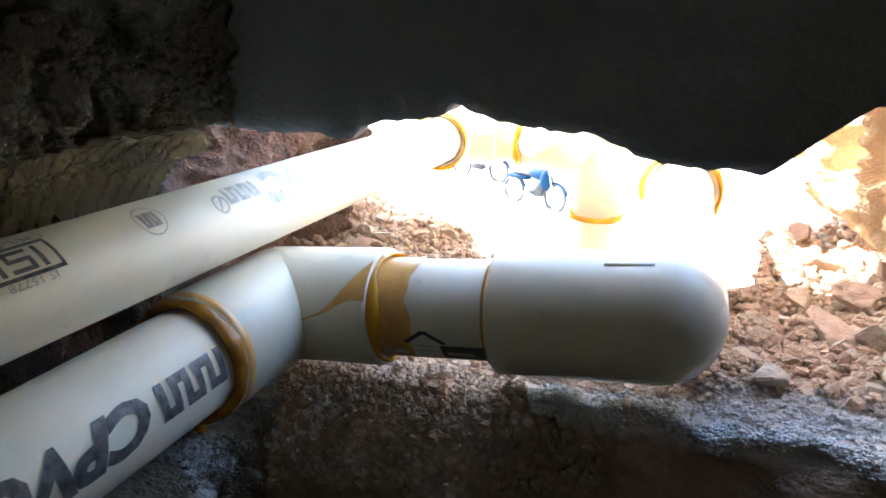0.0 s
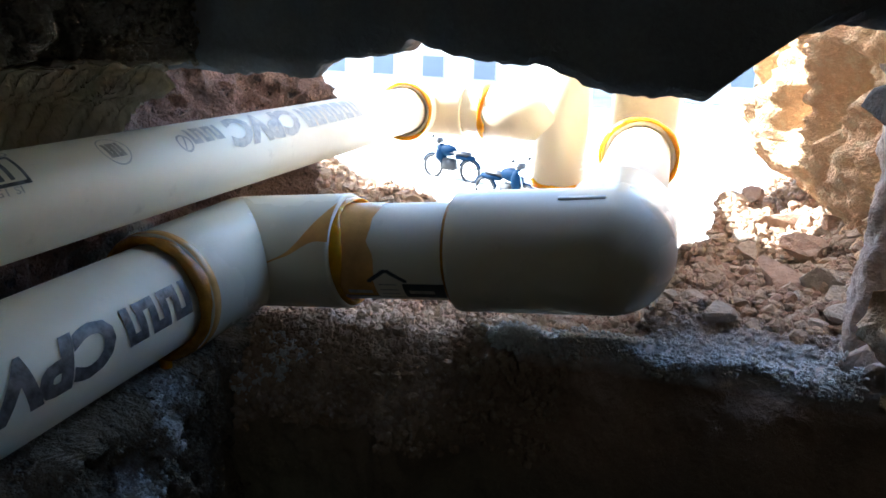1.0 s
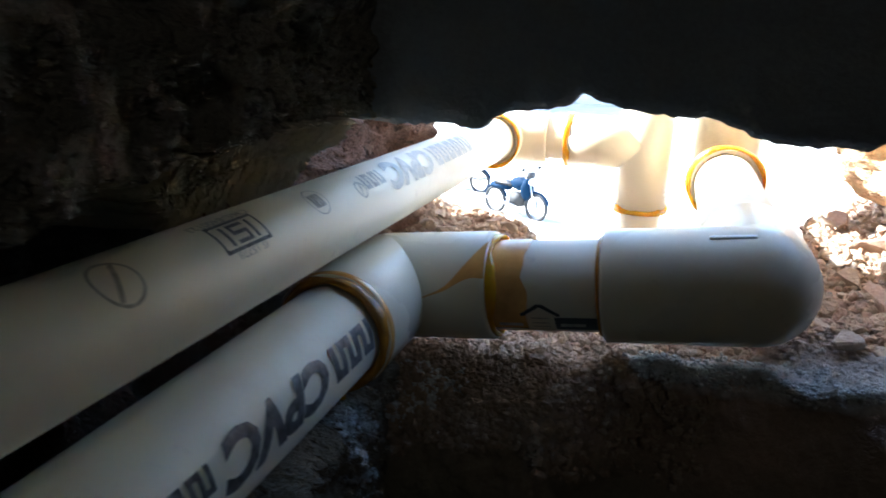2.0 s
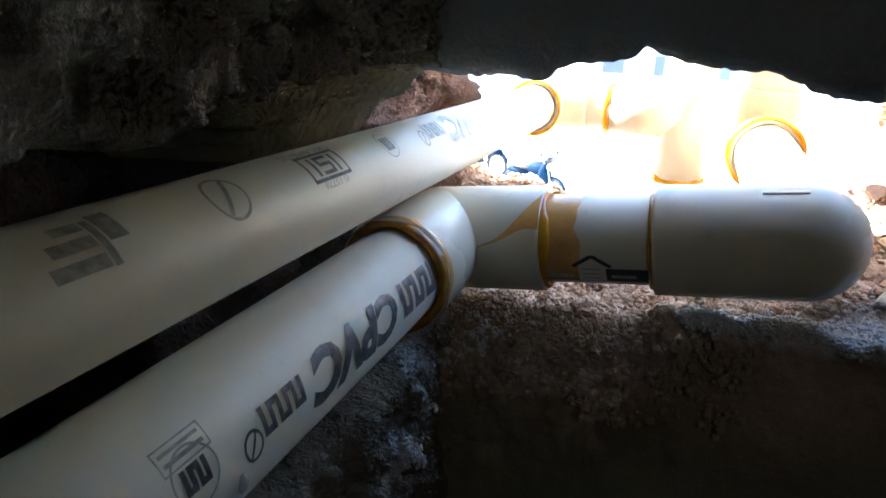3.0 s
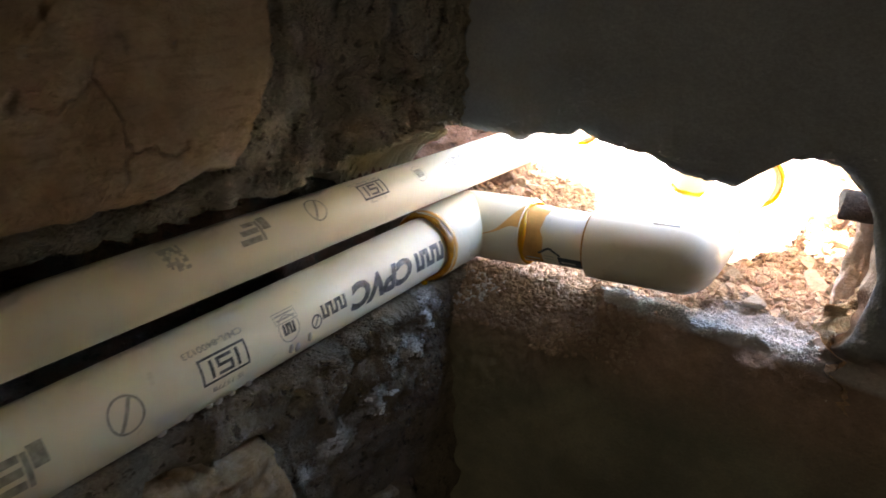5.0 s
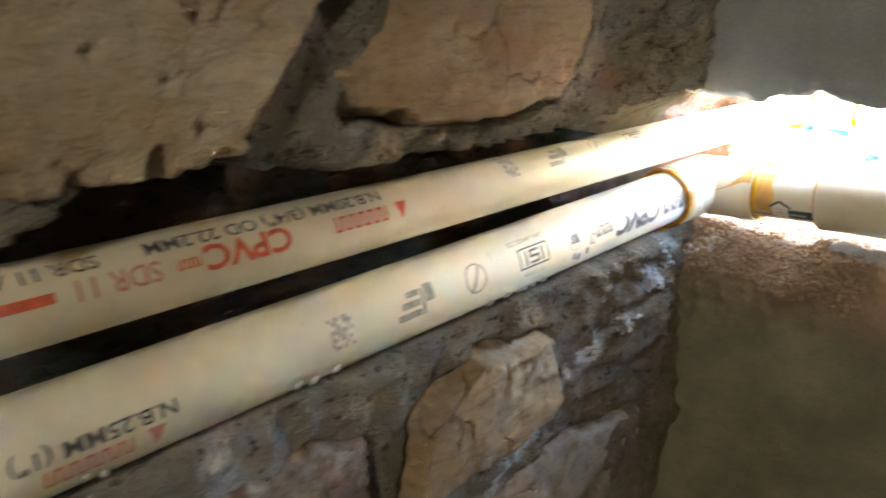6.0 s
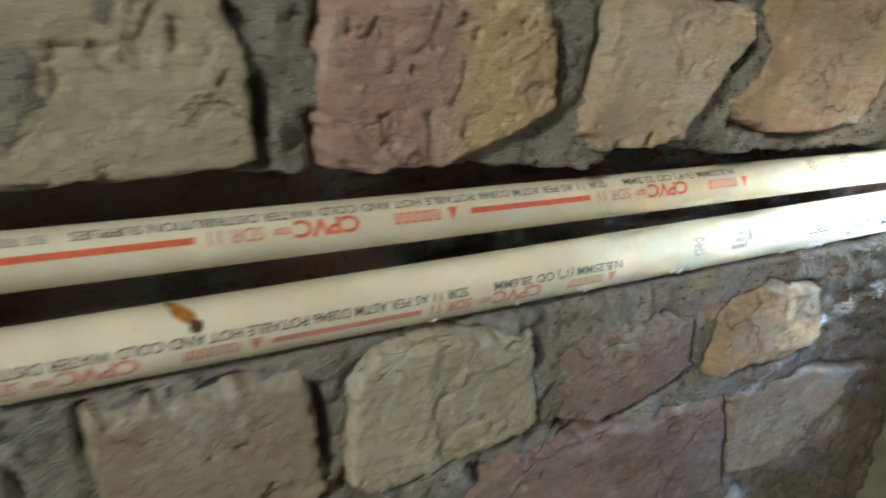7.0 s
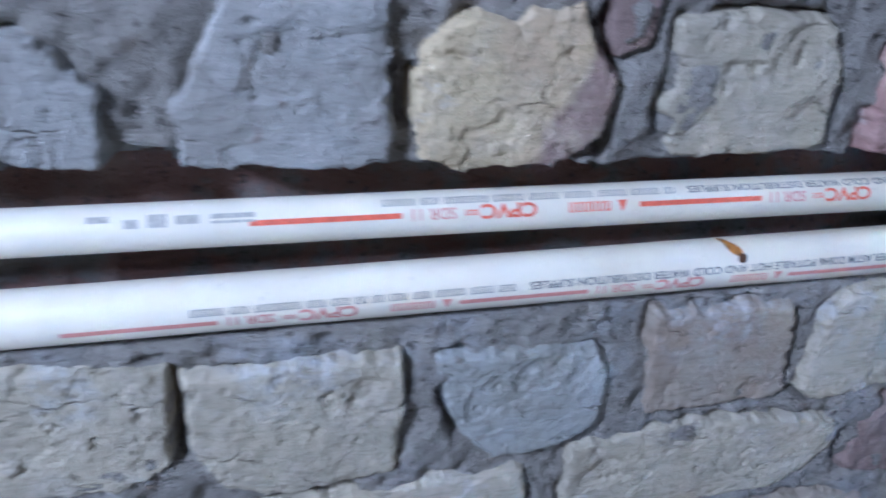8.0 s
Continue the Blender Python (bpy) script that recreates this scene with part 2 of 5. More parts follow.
def ledge_material():
    """Rubble bed in the hole: red soil, with a white cement spill along its inner edge."""
    mat, nt, bsdf, pos = start_material("soil_and_cement_spill", 0.95)
    sep = nt.nodes.new("ShaderNodeSeparateXYZ")
    nt.links.new(pos, sep.inputs[0])
    soil = socket_mix(nt, noise_fac(nt, pos, 60, 0.4, 0.6), (0.43, 0.30, 0.22), (0.33, 0.23, 0.17))
    soil = socket_mix(nt, math_node(nt, "MULTIPLY", noise_fac(nt, pos, 220, 0.52, 0.66), 0.7), soil, (0.52, 0.42, 0.33))
    band = nt.nodes.new("ShaderNodeMapRange")
    band.inputs[1].default_value, band.inputs[2].default_value = 0.075, 0.040
    wob = math_node(nt, "MULTIPLY", noise_fac(nt, pos, 45, 0.25, 0.75), 0.035)
    nt.links.new(math_node(nt, "ADD", sep.outputs[1], wob), band.inputs[0])
    side = nt.nodes.new("ShaderNodeMapRange")
    side.inputs[1].default_value, side.inputs[2].default_value = 0.056, 0.068
    nt.links.new(sep.outputs[0], side.inputs[0])
    white = math_node(nt, "MULTIPLY", math_node(nt, "MULTIPLY", band.outputs[0], side.outputs[0]), math_node(nt, "MULTIPLY", noise_fac(nt, pos, 130, 0.18, 0.30), noise_fac(nt, pos, 520, 0.16, 0.30, 4)))
    c = socket_mix(nt, white, soil, (0.78, 0.80, 0.82))
    nt.links.new(c, bsdf.inputs["Base Color"])
    bump(nt, bsdf, noise_fac(nt, pos, 230, 0.25, 0.75, 8, 0.7), 0.9, 0.0030)
    return mat


def masonry_material():
    """Mortar bed of the brick wall, with lime bloom streaking down from the pipe and red brick backing in the chase."""
    mat, nt, bsdf, pos = start_material("old_mortar_bed", 0.95)
    sep = nt.nodes.new("ShaderNodeSeparateXYZ")
    nt.links.new(pos, sep.inputs[0])
    m = socket_mix(nt, noise_fac(nt, pos, 34, 0.38, 0.62), (0.46, 0.425, 0.365), (0.31, 0.285, 0.245))
    m = socket_mix(nt, math_node(nt, "MULTIPLY", noise_fac(nt, pos, 150, 0.5, 0.7), 0.6), m, (0.50, 0.46, 0.40))
    # browner towards the corner of the room, and darker there below the pipe
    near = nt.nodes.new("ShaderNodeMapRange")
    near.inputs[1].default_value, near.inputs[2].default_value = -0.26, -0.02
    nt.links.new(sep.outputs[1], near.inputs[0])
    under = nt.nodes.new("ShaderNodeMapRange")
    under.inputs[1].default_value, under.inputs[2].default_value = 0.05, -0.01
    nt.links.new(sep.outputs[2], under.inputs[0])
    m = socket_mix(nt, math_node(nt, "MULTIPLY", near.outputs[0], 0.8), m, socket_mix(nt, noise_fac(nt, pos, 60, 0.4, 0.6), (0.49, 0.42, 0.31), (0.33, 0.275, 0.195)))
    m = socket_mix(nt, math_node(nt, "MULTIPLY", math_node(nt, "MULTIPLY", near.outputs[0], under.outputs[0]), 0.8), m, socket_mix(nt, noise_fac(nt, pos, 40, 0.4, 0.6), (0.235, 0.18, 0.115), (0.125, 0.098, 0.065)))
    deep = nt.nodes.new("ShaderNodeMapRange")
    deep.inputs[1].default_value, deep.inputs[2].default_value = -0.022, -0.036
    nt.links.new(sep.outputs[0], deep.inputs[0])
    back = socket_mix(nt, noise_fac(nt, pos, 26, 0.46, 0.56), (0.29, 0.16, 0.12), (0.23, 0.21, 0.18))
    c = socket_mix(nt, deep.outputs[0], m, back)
    beyond = nt.nodes.new("ShaderNodeMapRange")
    beyond.inputs[1].default_value, beyond.inputs[2].default_value = 0.022, 0.032
    nt.links.new(sep.outputs[1], beyond.inputs[0])
    c = socket_mix(nt, beyond.outputs[0], c, socket_mix(nt, noise_fac(nt, pos, 50, 0.4, 0.6), (0.40, 0.24, 0.18), (0.28, 0.18, 0.14)))
    # lime bloom: a slanting streak and patches below the lower pipe
    u = math_node(nt, "ADD", sep.outputs[1], math_node(nt, "MULTIPLY", sep.outputs[2], -1.5))
    d = math_node(nt, "ABSOLUTE", math_node(nt, "ADD", math_node(nt, "ADD", u, -0.009), math_node(nt, "MULTIPLY", noise_fac(nt, pos, 30, 0.2, 0.8), 0.016)))
    st = nt.nodes.new("ShaderNodeMapRange")
    st.inputs[1].default_value, st.inputs[2].default_value = 0.012, 0.003
    nt.links.new(d, st.inputs[0])
    top = nt.nodes.new("ShaderNodeMapRange")
    top.inputs[1].default_value, top.inputs[2].default_value = -0.012, -0.02
    nt.links.new(sep.outputs[2], top.inputs[0])
    low = nt.nodes.new("ShaderNodeMapRange")
    low.inputs[1].default_value, low.inputs[2].default_value = -0.085, -0.03
    nt.links.new(sep.outputs[2], low.inputs[0])
    patch = math_node(nt, "MULTIPLY", math_node(nt, "MULTIPLY", noise_fac(nt, pos, 17, 0.50, 0.62), low.outputs[0]), math_node(nt, "SUBTRACT", 0.55, math_node(nt, "MULTIPLY", near.outputs[0], 0.45)))
    bloom = math_node(nt, "MULTIPLY", math_node(nt, "MULTIPLY", math_node(nt, "MAXIMUM", st.outputs[0], patch), top.outputs[0]), noise_fac(nt, pos, 120, 0.36, 0.56))
    c = socket_mix(nt, bloom, c, (0.66, 0.68, 0.70))
    pits = noise_fac(nt, pos, 190, 0.40, 0.33, 3)
    c = socket_mix(nt, math_node(nt, "MULTIPLY", pits, 0.7), c, (0.09, 0.08, 0.07))
    g = noise_fac(nt, pos, 800, 0.3, 0.7, 3)
    c = socket_mix(nt, math_node(nt, "MULTIPLY", g, 0.3), c, (0.12, 0.105, 0.085))
    nt.links.new(c, bsdf.inputs["Base Color"])
    bump(nt, bsdf, math_node(nt, "ADD", math_node(nt, "ADD", math_node(nt, "SUBTRACT", noise_fac(nt, pos, 110, 0.2, 0.8, 9, 0.65), pits), math_node(nt, "MULTIPLY", noise_fac(nt, pos, 330, 0.25, 0.75, 4), 0.7)), math_node(nt, "MULTIPLY", g, 0.6)), 1.0, 0.0024)
    return mat


def brick_material(name, face, blotch, worn, split=None):
    """Hand-made brick: face colour, a differently burnt blotch, worn pale patches, cracks and pits."""
    mat, nt, bsdf, pos = start_material(name, 0.9)
    info = nt.nodes.new("ShaderNodeObjectInfo")
    shift = nt.nodes.new("ShaderNodeVectorMath")
    shift.operation = "ADD"
    nt.links.new(pos, shift.inputs[0])
    nt.links.new(info.outputs["Random"], shift.inputs[1])
    p = shift.outputs[0]
    c = socket_mix(nt, noise_fac(nt, p, 16, 0.46, 0.56, 4), face, blotch)
    if split:
        # a stretch of the brick burnt to another colour: edge, softness, slope against height, colour
        edge, soft, slope, other = split
        sep = nt.nodes.new("ShaderNodeSeparateXYZ")
        nt.links.new(pos, sep.inputs[0])
        u = math_node(nt, "ADD", sep.outputs[1], math_node(nt, "MULTIPLY", sep.outputs[2], slope))
        u = math_node(nt, "ADD", u, math_node(nt, "MULTIPLY", noise_fac(nt, pos, 40, 0.2, 0.8), 0.012))
        r = nt.nodes.new("ShaderNodeMapRange")
        r.inputs[1].default_value, r.inputs[2].default_value = edge, edge + soft
        nt.links.new(u, r.inputs[0])
        c = socket_mix(nt, r.outputs[0], c, other)
    c = socket_mix(nt, math_node(nt, "MULTIPLY", noise_fac(nt, p, 55, 0.48, 0.7, 6), 0.7), c, worn)
    v = nt.nodes.new("ShaderNodeTexVoronoi")
    v.feature = "DISTANCE_TO_EDGE"
    v.inputs["Scale"].default_value = 21
    warp = nt.nodes.new("ShaderNodeVectorMath")
    warp.operation = "MULTIPLY_ADD"
    n = nt.nodes.new("ShaderNodeTexNoise")
    n.inputs["Scale"].default_value, n.inputs["Detail"].default_value = 45, 5
    nt.links.new(p, n.inputs["Vector"])
    nt.links.new(n.outputs["Color"], warp.inputs[0])
    warp.inputs[1].default_value = (0.03, 0.03, 0.03)
    nt.links.new(p, warp.inputs[2])
    nt.links.new(warp.outputs[0], v.inputs["Vector"])
    crack = nt.nodes.new("ShaderNodeMapRange")
    crack.inputs[1].default_value, crack.inputs[2].default_value = 0.022, 0.0
    nt.links.new(v.outputs["Distance"], crack.inputs[0])
    crackfac = math_node(nt, "MULTIPLY", crack.outputs[0], noise_fac(nt, p, 24, 0.49, 0.58))
    c = socket_mix(nt, math_node(nt, "MULTIPLY", crackfac, 0.45), c, (0.10, 0.07, 0.05))
    g = noise_fac(nt, p, 850, 0.3, 0.7, 3)
    streak = nt.nodes.new("ShaderNodeVectorMath")
    streak.operation = "MULTIPLY"
    streak.inputs[1].default_value = (1, 0.35, 1.6)
    nt.links.new(p, streak.inputs[0])
    c = socket_mix(nt, math_node(nt, "MULTIPLY", noise_fac(nt, streak.outputs[0], 210, 0.50, 0.70, 6, 0.7), 0.5), c, tuple(x * 0.45 for x in blotch))
    c = socket_mix(nt, math_node(nt, "MULTIPLY", g, 0.3), c, tuple(x * 0.5 for x in face))
    c = socket_mix(nt, math_node(nt, "MULTIPLY", noise_fac(nt, p, 90, 0.63, 0.72), 0.6), c, (0.20, 0.15, 0.11))
    c = socket_mix(nt, math_node(nt, "MULTIPLY", noise_fac(nt, p, 26, 0.66, 0.71, 5), 0.6), c, (0.66, 0.63, 0.57))
    sepz = nt.nodes.new("ShaderNodeSeparateXYZ")
    nt.links.new(pos, sepz.inputs[0])
    lime_top = nt.nodes.new("ShaderNodeMapRange")
    lime_top.inputs[1].default_value, lime_top.inputs[2].default_value = 0.0, -0.02
    nt.links.new(sepz.outputs[2], lime_top.inputs[0])
    lime_low = nt.nodes.new("ShaderNodeMapRange")
    lime_low.inputs[1].default_value, lime_low.inputs[2].default_value = -0.075, -0.03
    nt.links.new(sepz.outputs[2], lime_low.inputs[0])
    lime = math_node(nt, "MULTIPLY", math_node(nt, "MULTIPLY", noise_fac(nt, pos, 17, 0.48, 0.6), lime_low.outputs[0]), math_node(nt, "MULTIPLY", lime_top.outputs[0], noise_fac(nt, pos, 120, 0.40, 0.6)))
    c = socket_mix(nt, math_node(nt, "MULTIPLY", lime, 0.65), c, (0.62, 0.64, 0.66))
    nt.links.new(c, bsdf.inputs["Base Color"])
    h = math_node(nt, "SUBTRACT", noise_fac(nt, p, 170, 0.2, 0.8, 9, 0.68), math_node(nt, "MULTIPLY", crackfac, 1.2))
    bump(nt, bsdf, math_node(nt, "ADD", h, math_node(nt, "MULTIPLY", g, 0.35)), 0.8, 0.0018)
    bsdf.inputs["Specular IOR Level"].default_value = 0.25
    return mat


M_PLASTER, M_LEDGE, M_MASONRY = plaster_material(), ledge_material(), masonry_material()
B_OLIVE = brick_material("olive_beige_brick", (0.55, 0.49, 0.36), (0.47, 0.42, 0.315), (0.63, 0.57, 0.46))
B_RED = brick_material("red_brick", (0.52, 0.36, 0.31), (0.47, 0.295, 0.255), (0.61, 0.48, 0.38), (-0.428, 0.014, 0.0, (0.67, 0.50, 0.29)))
B_YELLOW = brick_material("yellow_brick", (0.66, 0.54, 0.33), (0.60, 0.47, 0.30), (0.72, 0.62, 0.45), (-0.699, 0.006, -0.44, (0.33, 0.235, 0.21)))
B_PALE = brick_material("pale_brick", (0.66, 0.56, 0.42), (0.57, 0.44, 0.30), (0.72, 0.65, 0.53))
B_TAN = brick_material("tan_brick", (0.55, 0.41, 0.27), (0.46, 0.32, 0.205), (0.61, 0.49, 0.35))
B_GREY = brick_material("grey_brick", (0.46, 0.45, 0.41), (0.39, 0.37, 0.33), (0.55, 0.53, 0.49))
B_WHITE = brick_material("lime_washed_brick", (0.43, 0.43, 0.39), (0.37, 0.36, 0.31), (0.52, 0.52, 0.49))
B_BROWN = brick_material("brown_brick", (0.42, 0.36, 0.28), (0.36, 0.29, 0.22), (0.50, 0.44, 0.36))
B_PURPLE = brick_material("purple_brown_brick", (0.32, 0.235, 0.20), (0.27, 0.205, 0.17), (0.42, 0.35, 0.30))
B_ORANGE = brick_material("orange_brick", (0.53, 0.38, 0.22), (0.43, 0.32, 0.21), (0.58, 0.48, 0.34))


# ---- mesh helpers ----
def mesh_object(name, verts, faces, material, parent=None, label="", shade=True):
    me = bpy.data.meshes.new(name)
    me.from_pydata([tuple(v) for v in verts], [], [tuple(f) for f in faces])
    me.validate()
    if shade:
        me.polygons.foreach_set("use_smooth", [True] * len(me.polygons))
    me.materials.append(material)
    ob = new(name, me)
    if parent is not None:
        ob.parent = parent
    if label:
        tagged(ob, label)
    return ob


def part(name, bm, material, parent=None, label="", shade=True):
    me = bpy.data.meshes.new(name)
    bm.to_mesh(me)
    bm.free()
    if shade:
        me.polygons.foreach_set("use_smooth", [True] * len(me.polygons))
    me.materials.append(material)
    ob = new(name, me)
    if parent is not None:
        ob.parent = parent
    if label:
        tagged(ob, label)
    return ob


def empty(name, label, category, group="", kind="", at=(0, 0, 0)):
    ob = new(name)
    ob.empty_display_size = 0.02
    ob.location = at
    return tagged(ob, label, category, group, kind)


def basis(direction):
    d = Vector(direction).normalized()
    a = d.cross(Vector((0, 0, 1)))
    if a.length < 1e-3:
        a = Vector((1, 0, 0))
    a.normalize()
    return d, a, d.cross(a)


def lathe(bm, origin, direction, profile, seg=48, caps=True):
    """A turned body: profile rows are (distance along, radius)."""
    d, a, b = basis(direction)
    o = Vector(origin)
    rings = []
    for s, r in profile:
        rings.append([bm.verts.new(o + d * s + (a * math.cos(2 * math.pi * k / seg) + b * math.sin(2 * math.pi * k / seg)) * r) for k in range(seg)])
    for p, q in zip(rings, rings[1:]):
        for k in range(seg):
            bm.faces.new((p[k], p[(k + 1) % seg], q[(k + 1) % seg], q[k]))
    if caps:
        bm.faces.new(list(reversed(rings[0])))
        bm.faces.new(rings[-1])
    bmesh.ops.recalc_face_normals(bm, faces=bm.faces)
    return bm


def ball(bm, centre, r, seg=32, scale=(1, 1, 1)):
    made = bmesh.ops.create_uvsphere(bm, u_segments=seg, v_segments=seg // 2, radius=r)
    bmesh.ops.scale(bm, verts=made["verts"], vec=scale)
    bmesh.ops.translate(bm, verts=made["verts"], vec=centre)


def box(bm, lo, hi):
    made = bmesh.ops.create_cube(bm, size=1)
    bmesh.ops.scale(bm, verts=made["verts"], vec=[h - l for l, h in zip(lo, hi)])
    bmesh.ops.translate(bm, verts=made["verts"], vec=[(h + l) / 2 for l, h in zip(lo, hi)])


def grid_faces(nu, nv, close_u=False):
    faces = []
    for i in range(nu if close_u else nu - 1):
        for j in range(nv - 1):
            a, b = i * nv + j, ((i + 1) % nu) * nv + j
            faces.append((a, b, b + 1, a + 1))
    return faces


# ---- the brick wall with its chase ----
def chase_top(y):
    # the lip rises away from the corner; it dips where mortar hangs down between bricks
    at = (-0.95, -0.862, -0.850, -0.829, -0.80, -0.70, -0.60, -0.44, -0.408, -0.345, -0.334, -0.296, -0.280, -0.233, -0.20, -0.122, -0.104, -0.090, -0.05, -0.012, 0.01)
    lip = (0.079, 0.078, 0.085, 0.083, 0.077, 0.071, 0.068, 0.0665, 0.0615, 0.0570, 0.0645, 0.0645, 0.0585, 0.0570, 0.0540, 0.0540, 0.0572, 0.0588, 0.0597, 0.0574, 0.0574)
    return np.interp(y, at, lip) + 0.0012 * vnoise(np.stack([y * 70, y * 0, y * 0], -1), 5) + 0.0012 * vnoise(np.stack([y * 210, y * 0, y * 0], -1), 6)


def chase_floor(y):
    return -0.0165 + 0.0025 * vnoise(np.stack([y * 45, y * 0 + 3, y * 0], -1), 8) - 0.003 * smooth(-0.06, 0.0, y)


wall_west = empty("wall_west", "old brick wall in grey mortar with a pipe chase", "wall", kind="structure")
COURSES = []


def lay(corners, material, proud, seed, label="", notches=0, tilt=0.0):
    COURSES.append((corners, material, proud, seed, label, notches, tilt))


def oblong(y0, y1, z0, z1, chip=0.006):
    return ((y0, z1 - chip), (y0 + chip, z1), (y1 - chip, z1), (y1, z1 - chip), (y1, z0 + chip), (y1 - chip, z0), (y0 + chip, z0), (y0, z0 + chip))


# each brick by the corners of its worn face, along the wall and up; first the course above the chase
lay(((-.95, .130), (-.872, .134), (-.852, .112), (-.858, .081), (-.95, .080)), B_GREY, 0.004, 1)
lay(((-.808, .134), (-.799, .149), (-.736, .149), (-.735, .077), (-.760, .075), (-.824, .080), (-.826, .104), (-.816, .118)), B_GREY, 0.006, 2)
lay(((-.724, .117), (-.713, .137), (-.698, .142), (-.681, .136), (-.675, .143), (-.653, .145), (-.645, .126), (-.632, .114), (-.637, .085), (-.660, .072), (-.704, .073), (-.722, .079)), B_YELLOW, 0.007, 3, "yellow brick with a broken pointed end")
lay(((-.604, .137), (-.566, .142), (-.525, .135), (-.516, .112), (-.511, .074), (-.539, .072), (-.596, .073), (-.605, .098), (-.602, .120)), B_OLIVE, 0.004, 4, "olive-beige brick with a white fleck")
lay(((-.484, .133), (-.389, .137), (-.381, .120), (-.379, .090), (-.410, .075), (-.429, .068), (-.465, .067), (-.484, .072), (-.488, .100)), B_RED, 0.007, 5, "red brick burnt yellow at one end", 0, 0.02)
lay(((-.353, .138), (-.262, .134), (-.258, .121), (-.287, .087), (-.295, .073), (-.318, .067), (-.334, .070), (-.359, .069), (-.360, .083), (-.352, .100)), B_PALE, 0.008, 6, "pale brick with dark pits along its broken edge", 4)
lay(((-.238, .142), (-.141, .142), (-.136, .100), (-.152, .071), (-.185, .068), (-.228, .071), (-.256, .077), (-.262, .089), (-.240, .102)), B_TAN, 0.006, 7, "tan brick with weathered ridges")
# a dark stump of brick beside the pointed one
lay(((-.641, .150), (-.615, .150), (-.618, .128), (-.632, .124)), B_PURPLE, 0.002, 8)
# the course below
lay(((-.95, -.026), (-.882, -.023), (-.847, -.030), (-.854, -.096), (-.885, -.112), (-.95, -.105)), B_OLIVE, 0.003, 11)
lay(((-.838, -.039), (-.791, -.035), (-.729, -.037), (-.727, -.062), (-.733, -.116), (-.790, -.126), (-.827, -.118), (-.840, -.085)), B_OLIVE, 0.006, 12)
lay(((-.709, -.038), (-.650, -.043), (-.616, -.047), (-.607, -.062), (-.608, -.100), (-.633, -.115), (-.672, -.117), (-.692, -.100), (-.704, -.062)), B_WHITE, 0.006, 13, "lime-washed brick with chipped lower corners")
lay(((-.583, -.024), (-.495, -.026), (-.484, -.090), (-.490, -.097), (-.533, -.099), (-.577, -.100)), B_BROWN, 0.004, 14)
lay(((-.470, -.036), (-.458, -.021), (-.372, -.029), (-.361, -.090), (-.398, -.097), (-.456, -.103), (-.473, -.094)), B_OLIVE, 0.006, 15)
lay(((-.344, -.055), (-.309, -.040), (-.250, -.045), (-.243, -.079), (-.280, -.096), (-.318, -.100), (-.342, -.092)), B_PURPLE, 0.004, 16)
lay(((-.220, -.051), (-.189, -.037), (-.136, -.043), (-.122, -.084), (-.160, -.092), (-.223, -.091), (-.221, -.071)), B_ORANGE, 0.007, 17, "orange brick with a broken corner")
# the next courses down
lay(((-.86, -.142), (-.65, -.134), (-.645, -.190), (-.86, -.196)), B_OLIVE, 0.004, 21)
lay(((-.620, -.122), (-.549, -.111), (-.431, -.127), (-.428, -.150), (-.455, -.185), (-.620, -.187)), B_OLIVE, 0.004, 22)
lay(((-.411, -.132), (-.371, -.110), (-.300, -.112), (-.205, -.114), (-.184, -.192), (-.272, -.197), (-.409, -.178)), B_PURPLE, 0.005, 23, "long red-brown brick")
lay(((-.195, -.118), (-.107, -.117), (-.030, -.130), (-.020, -.200), (-.176, -.190)), B_BROWN, 0.003, 24)
lay(oblong(-0.560, -0.380, -0.275, -0.205), B_BROWN, 0.003, 25)
lay(oblong(-0.350, -0.150, -0.285, -0.212), B_GREY, 0.003, 26)


def outside(u, v, corners):
    """Signed distance from a closed outline, negative within it."""
    far, sign = np.full(u.shape, 9.0), np.ones(u.shape)
    for (ay, az), (by_, bz_) in zip(corners, corners[-1:] + corners[:-1]):
        ey, ez, wy, wz = by_ - ay, bz_ - az, u - ay, v - az
        k = np.clip((wy * ey + wz * ez) / (ey * ey + ez * ez), 0, 1)
        far = np.minimum(far, np.hypot(wy - ey * k, wz - ez * k))
        c1, c2, c3 = v >= az, v < bz_, ey * wz > ez * wy
        sign = np.where((c1 & c2 & c3) | (~c1 & ~c2 & ~c3), -sign, sign)
    return far * sign


ys = np.concatenate([np.arange(-1.25, -0.95, 0.01), np.arange(-0.95, -0.15, 0.0026), np.arange(-0.15, 0.190, 0.0016)])
zs = np.concatenate([np.arange(-0.42, -0.26, 0.01), np.arange(-0.26, -0.04, 0.0032), np.arange(-0.04, 0.10, 0.0019), np.arange(0.10, 0.20, 0.0032), np.arange(0.20, 0.42, 0.01)])
gy, gz = np.meshgrid(ys, zs, indexing="ij")
pt = np.stack([gy * 0, gy, gz], -1)
face_x = -0.0015 + 0.0042 * fbm(pt, 0.035, 3, 21) + 0.0026 * fbm(pt, 0.008, 3, 31)
# open gaps along some brick edges
gap_here = smooth(0.02, 0.28, fbm(pt, 0.035, 2, 25))
for corners, *_ in COURSES:
    d = outside(gy, gz, corners)
    face_x -= 0.013 * gap_here * np.exp(-((d - 0.0012) / 0.0030) ** 2)
